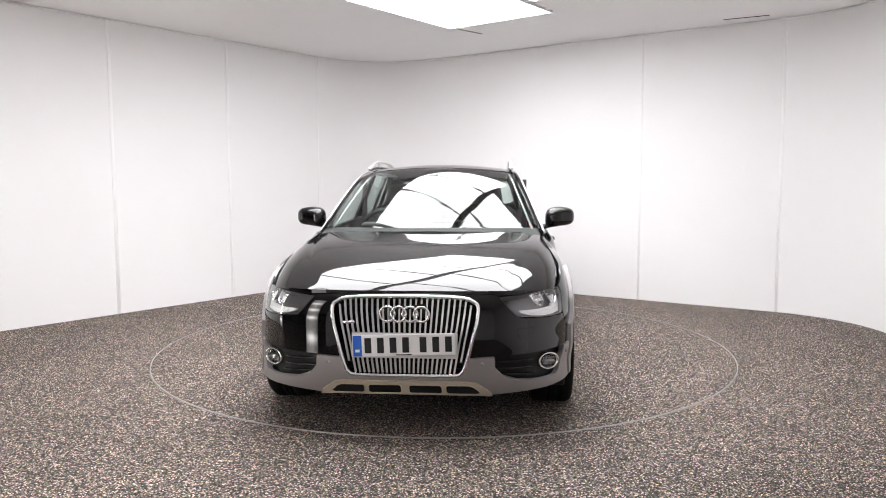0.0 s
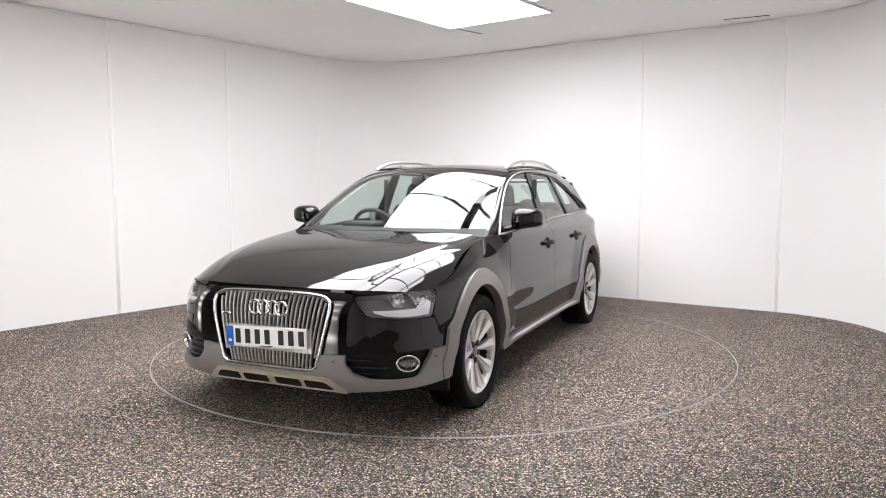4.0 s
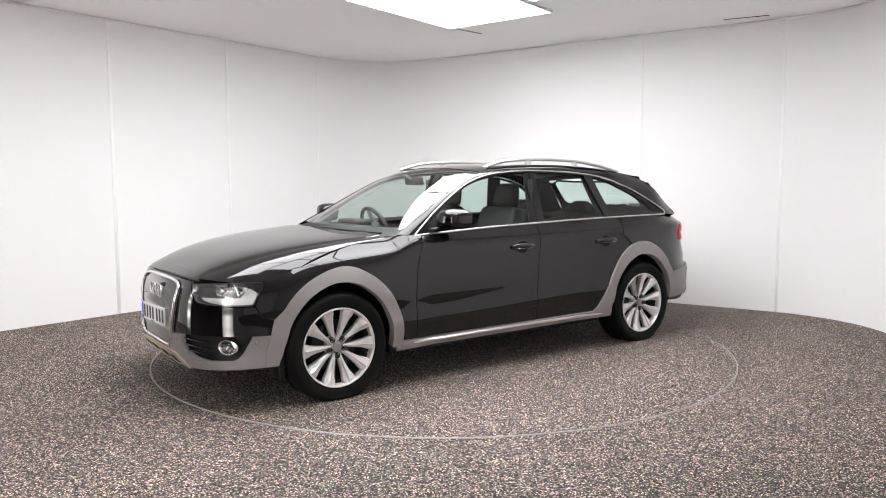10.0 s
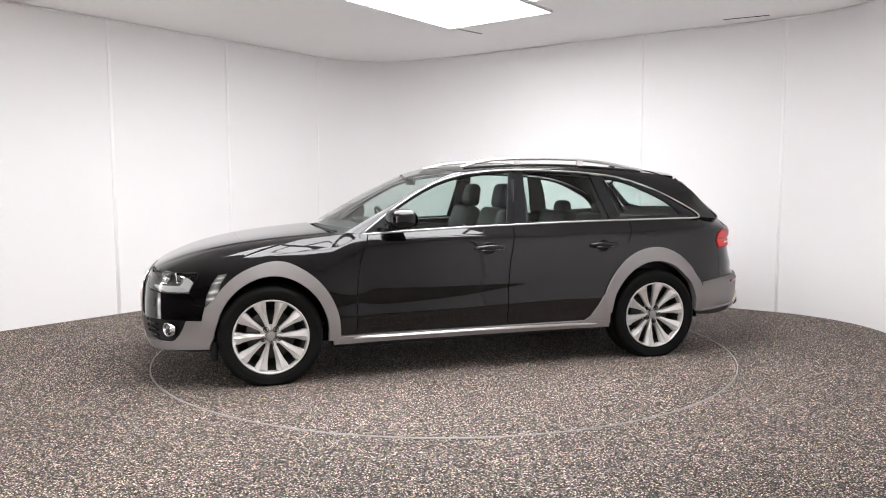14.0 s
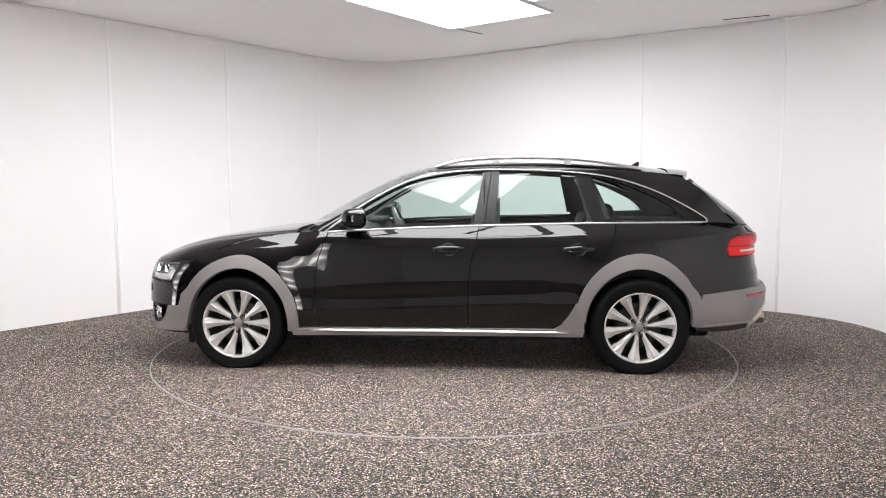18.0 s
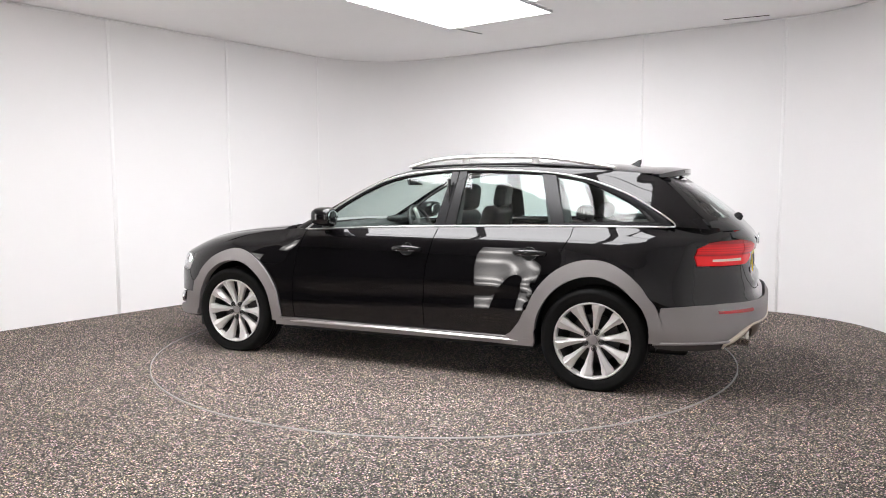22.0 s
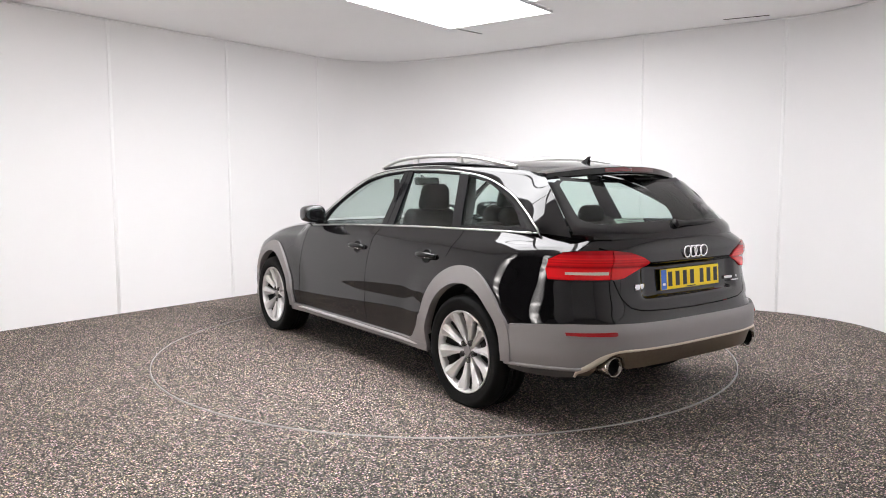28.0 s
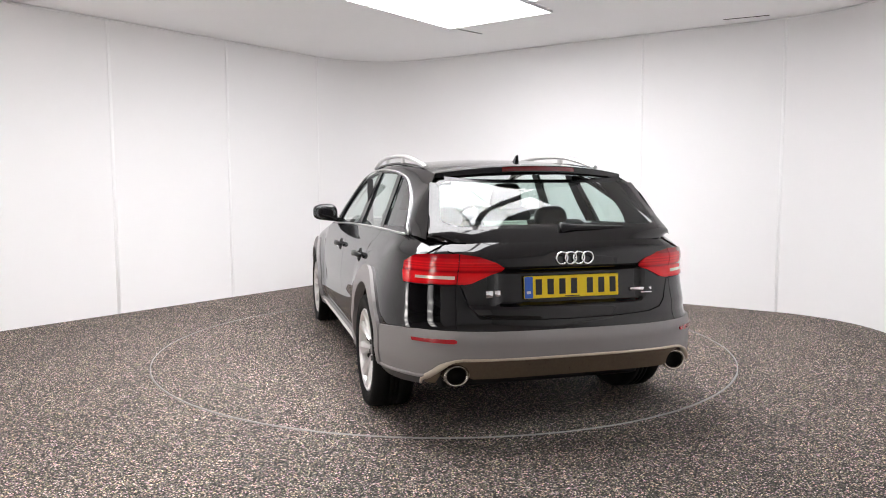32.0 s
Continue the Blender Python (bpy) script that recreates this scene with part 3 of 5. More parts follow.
# window outline and the outer edge of the pillars and roof, point against point
DLO = [(0.79, 0.782, 0.957), (0.565, 0.716, 1.118), (0.327, 0.660, 1.258), (0.126, 0.630, 1.338), (-0.12, 0.613, 1.379), (-0.40, 0.606, 1.394),
       (-0.762, 0.607, 1.387), (-1.07, 0.608, 1.364), (-1.30, 0.612, 1.324), (-1.54, 0.650, 1.240), (-1.725, 0.702, 1.143), (-1.835, 0.738, 1.072), (-1.872, 0.736, 1.030)]
EDGE = [(0.90, 0.748, 0.968), (0.61, 0.690, 1.125), (0.345, 0.635, 1.268), (0.12, 0.598, 1.362), (-0.10, 0.583, 1.397), (-0.40, 0.578, 1.413),
        (-0.77, 0.574, 1.418), (-1.10, 0.569, 1.407), (-1.45, 0.560, 1.383), (-1.70, 0.560, 1.348), (-1.846, 0.627, 1.260), (-1.953, 0.659, 1.150), (-2.072, 0.700, 1.016)]
BELT = [(0.79, 0.957), (0.22, 0.985), (-0.30, 1.002), (-0.96, 1.018), (-1.87, 1.027)]


def belt_z(x):
    return float(np.interp(-x, [-b[0] for b in BELT], [b[1] for b in BELT]))


def arch_ring(wx, rx_in, rz_in, rx_out, rz_out, a0, a1):
    return ellipse(wx, WHEEL_Z, rx_out, rz_out, a0, a1, 26) + ellipse(wx, WHEEL_Z, rx_in, rz_in, a1, a0, 26)


def flank(car, flip):
    """All panels of one side of the car."""
    side = "right" if flip else "left"
    F = WHEEL_X
    # front wing
    poly = [(0.842, 0.300), (0.846, 0.45), (0.846, 0.60), (0.822, 0.77), (0.775, 0.90), (0.755, 0.962), (0.87, 0.964)]
    poly += [(x, HOOD_EDGE(x) - 0.002) for x in (1.0, 1.1, 1.2, 1.3, 1.4, 1.5, 1.6, 1.68, 1.75, 1.80)]
    poly = to_skin(poly) + [(1.938, 0.742), (1.923, 0.735), (1.919, 0.712), (1.938, 0.66), (1.954, 0.610), (1.906, 0.536), (1.85, 0.531), (1.815, 0.50)]
    poly += to_skin(ellipse(F, WHEEL_Z, 0.43, 0.455, 20, 172, 26)) + [(0.972, 0.34), (0.968, 0.300)]
    skin_part("front_wing", poly, PAINT, car, flip=flip, depth=0.012, step=0.02, step2=0.012)
    # doors
    poly = [(0.836, 0.300), (0.840, 0.45), (0.840, 0.60), (0.816, 0.77), (0.769, 0.90), (0.749, 0.955), (0.22, 0.981), (-0.302, 0.998), (-0.272, 0.86), (-0.244, 0.74), (-0.23, 0.60), (-0.227, 0.47), (-0.227, 0.300)]
    door = skin_part("front_door", poly, PAINT, car, flip=flip, step2=0.012)
    rear = [(-0.233, 0.300), (-0.233, 0.47), (-0.236, 0.60), (-0.250, 0.74), (-0.278, 0.86), (-0.308, 0.998), (-0.96, 1.014), (-1.243, 1.018), (-1.235, 0.96), (-1.188, 0.868)]
    rear += ellipse(-F, WHEEL_Z, 0.43, 0.475, 50, 17, 12)
    rear += [(-0.90, 0.36), (-0.85, 0.300)]
    rdoor = skin_part("rear_door", rear, PAINT, car, flip=flip, step2=0.012)
    # rear wing up to the tail lamp and bumper
    poly = [(-1.249, 1.018), (-1.24, 0.96), (-1.194, 0.868), (-1.12, 0.765)]
    poly += ellipse(-F, WHEEL_Z, 0.43, 0.475, 56, 154, 24)
    poly += [(-1.90, 0.556), (-2.05, 0.571), (-2.20, 0.580)]
    poly = to_skin(poly) + [(ry(0.70), 0.580), (ry(0.60), 0.580), (ry(0.60), 0.797), (-2.13, 0.796), (-2.092, 0.796), (-2.070, 0.855), (-2.076, 0.908), (-2.12, 0.925), (-2.165, 0.944), (-2.25, 0.952)]
    poly += [(ry(0.70), 1.005), (ax(-2.0), 1.030), (ax(-1.87), 1.028), (ax(-1.5), 1.021)]
    skin_part("rear_wing", poly, PAINT, car, flip=flip)
    skin_part("wing_return", [(ax(-1.86), 1.050), (ax(-2.0), 1.060), (ry(0.74), 1.045), (ry(0.60), 1.020), (ry(0.60), 0.93), (ax(-1.88), 0.96)], PAINT, car, "", flip, off=-0.006, depth=0.0)
    # cladding: arches, sill, wedge in front of the rear wheel
    ring = [(1.925, 0.262), (1.905, 0.31), (1.866, 0.43), (1.842, 0.525)] + to_skin(ellipse(F, WHEEL_Z, 0.447, 0.470, 32, 188, 26))
    ring += to_skin(ellipse(F, WHEEL_Z, 0.372, 0.382, 188, 15, 26)) + [(1.800, 0.32), (1.845, 0.262)]
    skin_part("wheel_arch_trim", ring, CLAD, car, "satin grey arch cladding", flip, off=0.020, depth=0.055)
    skin_part("wheel_arch_trim", to_skin(arch_ring(-F, 0.372, 0.392, 0.447, 0.492, 4, 179)), CLAD, car, "satin grey arch cladding", flip, off=0.020, depth=0.055)
    wedge = [(-0.80, 0.285), (-0.87, 0.33), (-0.93, 0.41), (-0.965, 0.48), (-1.03, 0.50), (-1.02, 0.40), (-1.028, 0.275)]
    skin_part("sill_wedge", wedge, CLAD, car, "satin grey cladding", flip, off=0.016, depth=0.03)
    sill = [(1.0, 0.244), (1.0, 0.266), (0.945, 0.292), (-0.80, 0.300), (-1.02, 0.298), (-1.02, 0.250)]
    skin_part("sill_cover", sill, CLAD, car, "satin grey sill cover", flip, off=0.018, depth=0.05)
    def ledge(off, dz):
        out = []
        for i in range(31):
            x = 0.96 - 1.90 * i / 30
            z = 0.292 - 0.006 * abs(i - 15) / 15 + dz
            p = on_skin(x, z, off * min(1.0, 0.35 + 4 * i / 30) * min(1.0, 0.5 + 4 * (30 - i) / 30))
            out.append((p.x, p.y, p.z))
        return out
    top = between(ledge(0.019, 0.003), ledge(0.034, -0.006), 60, 3, 0.001, flip)
    front = between(ledge(0.034, -0.006), ledge(0.031, -0.014), 60, 2, 0.001, flip)
    part("sill_strip", joined(top, front), SATIN, car, "bright silver sill strip")
    # inner lining of the wheel arches
    for wx in (F, -F):
        bm = bmesh.new()
        prof = ellipse(wx, WHEEL_Z, 0.385, 0.395, -8, 188, 20)
        r0 = [bm.verts.new((x, (skin(ax(x), max(z, 0.26)).y - 0.012) * (-1 if flip else 1), z)) for x, z in prof]
        r1 = [bm.verts.new((x, 0.50 * (-1 if flip else 1), z)) for x, z in prof]
        for i in range(len(prof) - 1):
            bm.faces.new((r0[i], r0[i + 1], r1[i + 1], r1[i]))
        bm.faces.new(r1)
        part("arch_liner", bm, PLASTIC, car)
    flap = box(1.735, 1.775, 0.70, 0.845, 0.165, 0.30, 0.012, 2)
    for v in flap.verts:
        v.co.y *= -1 if flip else 1
    part("wheel_flap", flap, PLASTIC, car, "black flap below the bumper")
    # pillar and roof frame
    part("side_frame", between(DLO, EDGE, 72, 4, 0.006, flip), PAINT, car)
    # windows
    fg = [(0.655, 0.972), (0.60, 1.065), (0.46, 1.163), (0.30, 1.252), (0.12, 1.322), (-0.08, 1.362), (-0.335, 1.380), (-0.300, 1.20), (-0.262, 1.012), (0.22, 0.996)]
    rg = [(-0.412, 1.014), (-0.430, 1.20), (-0.447, 1.379), (-0.70, 1.376), (-0.99, 1.360), (-1.04, 1.20), (-1.098, 1.026)]
    qg = [(-1.098, 1.345), (-1.20, 1.328), (-1.31, 1.302), (-1.42, 1.256), (-1.54, 1.200), (-1.65, 1.130), (-1.715, 1.080), (-1.705, 1.060), (-1.182, 1.046)]
    part("door_glass", patch(fg, on_green, -0.014, 0.004, 0.06, flip), SIDEGLASS, door, "green-tinted side window", False)
    part("door_glass", patch(rg, on_green, -0.014, 0.004, 0.06, flip), SIDEGLASS, rdoor, "green-tinted side window", False)
    part("quarter_glass", patch(qg, on_green, -0.014, 0.004, 0.06, flip), SIDEGLASS, car, "green-tinted rear side window", False)
    # black frames round the glass
    def frame_part(outer, inner, parent):
        o, q = spline(outer, 50), spline(inner, 50)
        bm = bmesh.new()
        rows = []
        for u, v in zip(o, q):
            row = [on_green(u[0], u[1], -0.004), on_green(v[0], v[1], -0.004), on_green(v[0], v[1], -0.03)]
            rows.append([bm.verts.new((w.x, -w.y if flip else w.y, w.z)) for w in row])
        for i in range(49):
            for k in range(2):
                bm.faces.new((rows[i][k], rows[i + 1][k], rows[i + 1][k + 1], rows[i][k + 1]))
        bmesh.ops.recalc_face_normals(bm, faces=bm.faces[:])
        part("window_frame", bm, GLOSSBLACK, parent)
    top = [(p[0], p[2] - 0.004) for p in DLO]
    frame_part([(0.78, 0.957)] + top[1:5] + [(-0.345, 1.390)], [(0.655, 0.972), (0.545, 1.108), (0.315, 1.246), (0.12, 1.322), (-0.115, 1.364), (-0.335, 1.381)], door)
    frame_part([(-0.442, 1.391), (-0.70, 1.386), (-1.0, 1.370)], [(-0.447, 1.379), (-0.70, 1.376), (-0.99, 1.360)], rdoor)
    frame_part([(-1.08, 1.360), (-1.30, 1.320), (-1.54, 1.237), (-1.725, 1.140), (-1.868, 1.032)], [(-1.098, 1.345), (-1.30, 1.302), (-1.54, 1.198), (-1.65, 1.128), (-1.715, 1.062)], car)
    lower = [(0.79, 0.957), (0.655, 0.972), (0.22, 0.996), (-0.262, 1.012), (-0.412, 1.014), (-1.098, 1.026), (-1.182, 1.046), (-1.716, 1.061), (-1.865, 1.029)]
    part("waist_seal", patch(lower + [(x, belt_z(x)) for x in (-1.868, -1.2, -0.96, -0.3, 0.22, 0.70)], on_green, -0.004, 0.02, 0.08, flip), GLOSSBLACK, car, smooth=False)
    part("mirror_base_panel", patch([(0.655, 0.972), (0.60, 1.065), (0.56, 1.11), (0.66, 1.045), (0.77, 0.965)], on_green, -0.003, 0.01, 0.06, flip), GLOSSBLACK, door, smooth=False)
    part("b_pillar_trim", patch([(-0.262, 1.012), (-0.300, 1.20), (-0.336, 1.389), (-0.388, 1.392), (-0.362, 1.20), (-0.334, 1.012)], on_green, -0.002, 0.012, 0.06, flip), GLOSSBLACK, door, smooth=False)
    part("b_pillar_trim", patch([(-0.340, 1.012), (-0.368, 1.20), (-0.394, 1.392), (-0.448, 1.390), (-0.432, 1.20), (-0.414, 1.012)], on_green, -0.002, 0.012, 0.06, flip), GLOSSBLACK, rdoor, smooth=False)
    part("c_pillar_trim", patch([(-1.098, 1.024), (-1.04, 1.20), (-0.99, 1.362), (-1.085, 1.352), (-1.13, 1.20), (-1.182, 1.034)], on_green, -0.002, 0.012, 0.06, flip), GLOSSBLACK, rdoor, smooth=False)
    # bright trim round the windows
    def trim_line(pts, n, r):
        out = []
        for p in spline(pts, n):
            q = on_green(p[0], p[1], 0.004)
            out.append((q.x, -q.y if flip else q.y, q.z))
        return tube(out, r, 6)
    arc = [Vector((p[0], p[1] + 0.004, p[2] + 0.002)) for p in DLO[:-2]] + [Vector((-1.835, 0.743, 1.076)), Vector((-1.866, 0.746, 1.048)), Vector((-1.864, 0.745, 1.033)), Vector((-1.83, 0.743, 1.0285))]
    part("window_trim", tube([(p[0], -p[1] if flip else p[1], p[2]) for p in spline([tuple(p) for p in arc], 90)], 0.0052, 6), TRIM_BRIGHT, car, "bright aluminium window surround")
    part("window_trim", trim_line([(0.79, 0.957)] + BELT[1:-1] + [(-1.83, 1.0285)], 50, 0.0068), TRIM_BRIGHT, car, "bright aluminium waist strip")
    # door handles; each cup is a flat dark patch painting the hollow's shade
    for d, x in ((door, -0.097), (rdoor, -0.984)):
        z = 0.842
        cup = ellipse(x + 0.002, z + 0.002, 0.052, 0.042, 0, 350, 22)
        part("cup_shade", patch(cup, on_skin, 0.0012, 0.0, 0.03, flip), GAPMAT, d, smooth=False)
        ring = [on_skin(u, w, 0.001) for u, w in cup]
        part("cup_edge", tube([(q.x, -q.y if flip else q.y, q.z) for q in ring], 0.0032, 6, closed=True), PAINT, d)
        line = [on_skin(x + 0.105 - 0.21 * i / 14, z + 0.004, 0.006 + 0.034 * math.sin(math.pi * i / 14) ** 0.6) for i in range(15)]
        part("handle", tube([(p.x, -p.y if flip else p.y, p.z) for p in line], [0.010 + 0.005 * math.sin(math.pi * i / 14) for i in range(15)], 12, flat=1.35), HANDLE_BLACK, d, "gloss black pull handle")
        edge = [p + Vector((0, 0.0085, -0.013)) for p in line[2:-2]]
        part("handle_edge", tube([(p.x, -p.y if flip else p.y, p.z) for p in edge], 0.0018, 6), CHROME, d, "thin bright edge of the handle")
    # mirror
    sg = -1 if flip else 1
    bm = bmesh.new()
    bmesh.ops.create_uvsphere(bm, u_segments=28, v_segments=18, radius=1)
    for v in bm.verts:
        x, y, z = v.co
        k = (abs(x) ** 3.4 + abs(y) ** 3.4 + abs(z) ** 3.4) ** (-1 / 3.4)
        x, y, z = x * k, y * k, z * k
        fx = 0.112 * x if x > 0 else 0.060 * x
        v.co = Vector((0.527 + fx - 0.02 * y, sg * (0.904 + 0.103 * y), 1.054 + 0.008 * y + (z * 0.078 if z > 0 else z * 0.060) * (1 - 0.2 * y * (1 if z > 0 else 0)) + 0.012 * min(0.0, y)))
    bmesh.ops.recalc_face_normals(bm, faces=bm.faces[:])
    mir = part("door_mirror", bm, PAINT, car)
    gl = [(0.470 - 0.02 * math.cos(t) * 0.9, sg * (0.912 + 0.094 * math.cos(t)), 1.060 + 0.050 * math.sin(t)) for t in [2 * math.pi * i / 24 for i in range(24)]]
    bm = bmesh.new()
    bm.faces.new([bm.verts.new(p) for p in gl])
    part("mirror_glass", bm, CHROME, mir, "silvered mirror glass", False)
    part("mirror_foot", tube([(0.66, sg * 0.745, 0.985), (0.60, sg * 0.80, 0.995), (0.54, sg * 0.88, 1.012)], [0.036, 0.030, 0.032], 10, flat=0.6), GLOSSBLACK, mir)
    # roof rail
    line = spline([(0.02, 0.563, 1.415), (-0.06, 0.562, 1.437), (-0.17, 0.561, 1.462), (-0.36, 0.560, 1.478), (-0.64, 0.558, 1.484), (-0.96, 0.556, 1.473), (-1.19, 0.553, 1.446), (-1.36, 0.550, 1.416), (-1.47, 0.548, 1.397)], 40)
    part("roof_rail", tube([(p[0], sg * p[1], p[2]) for p in line], 0.0155, 10, flat=0.8), SATIN, car, "satin aluminium roof rail")
    foot = spline([(0.0, 0.563, 1.409), (-0.4, 0.561, 1.430), (-0.9, 0.558, 1.428), (-1.45, 0.549, 1.390)], 30)
    part("rail_base", tube([(p[0], sg * p[1], p[2]) for p in foot], 0.014, 8, flat=0.7), GLOSSBLACK, car)
    for x in (-0.42, -0.93):
        part("rail_post", box(x - 0.028, x + 0.028, sg * 0.560 - 0.009, sg * 0.560 + 0.009, 1.42, 1.474, 0.005, 2), SATIN, car)


def lamp_cluster(car, flip):
    """A headlamp: dark bowl, two reflectors, day lamp bar and clear cover."""
    poly = [(2.415, 0.721), (2.375, 0.672), (2.338, 0.632), (2.30, 0.621), (2.166, 0.612), (2.05, 0.607), (1.937, 0.606), (1.917, 0.616), (1.900, 0.66), (1.880, 0.712), (1.884, 0.732), (1.90, 0.739), (2.06, 0.738), (2.205, 0.734), (2.30, 0.729)]
    def inward(line):
        return [(a + 0.045 * smooth01((2.36 - a) / 0.32), z) for a, z in line]
    poly = inward(poly)
    lamp = skin_part("headlamp", poly, LAMP_BOWL, car, "headlamp with chrome reflectors under a clear cover", flip, off=-0.050, depth=0.0)
    skin_part("lens", poly, CLEARLENS, lamp, "clear lamp cover", flip, off=0.001, depth=0.0)
    edge = [on_skin(a, z, -0.002) for a, z in poly]
    inner = [on_skin(a, z, -0.052) for a, z in poly]
    bm = bmesh.new()
    sg = -1 if flip else 1
    r0 = [bm.verts.new((p.x, sg * p.y, p.z)) for p in edge]
    r1 = [bm.verts.new((p.x, sg * p.y, p.z)) for p in inner]
    for i in range(len(poly)):
        j = (i + 1) % len(poly)
        bm.faces.new((r0[i], r0[j], r1[j], r1[i]))
    part("bezel", bm, LAMP_BOWL, lamp, "grey inner surround", False)
    strip = [(2.305, 0.656), (2.153, 0.655), (2.002, 0.656), (1.963, 0.711), (1.901, 0.716), (1.900, 0.70), (1.912, 0.656), (1.926, 0.619), (2.0, 0.615), (2.097, 0.615), (2.214, 0.626), (2.294, 0.644)]
    skin_part("lamp_shelf", inward(strip), LAMP_SILVER, lamp, "broad silver light guide", flip, off=-0.020, depth=0.012)
    bar = [(2.235, 0.643), (2.0, 0.641), (1.95, 0.642), (1.938, 0.621), (2.0, 0.619), (2.10, 0.619), (2.21, 0.629)]
    skin_part("day_lamp", inward(bar), LAMP_WHITE, lamp, "frosted day lamp bar", flip, off=-0.014, depth=0.006)
    for box_line in ([(2.225, 0.729), (2.111, 0.735), (2.088, 0.692), (2.112, 0.668), (2.160, 0.667)], [(2.070, 0.736), (1.950, 0.737), (1.936, 0.708), (1.966, 0.670), (2.014, 0.667)]):
        box_line = inward(box_line)
        ca, cz = sum(p[0] for p in box_line) / 5, sum(p[1] for p in box_line) / 5
        cup = bmesh.new()
        rings_ = []
        for scale, off in ((1.0, -0.010), (0.94, -0.010), (0.70, -0.034), (0.30, -0.044)):
            pts = [on_skin(ca + (a - ca) * scale, cz + (z - cz) * scale, off) for a, z in box_line]
            rings_.append([cup.verts.new((p.x, sg * p.y, p.z)) for p in pts])
        for u, v in zip(rings_, rings_[1:]):
            for k in range(5):
                cup.faces.new((u[k], u[(k + 1) % 5], v[(k + 1) % 5], v[k]))
        cup.faces.new(rings_[-1])
        part("reflector", cup, CHROME, lamp, "bright chrome reflector", False)
        ball = bmesh.new()
        bmesh.ops.create_uvsphere(ball, u_segments=14, v_segments=8, radius=0.011)
        c = on_skin(ca, cz, -0.030)
        part("bulb", moved(ball, pose(c.x, sg * c.y, c.z)), LAMP_WHITE, lamp)


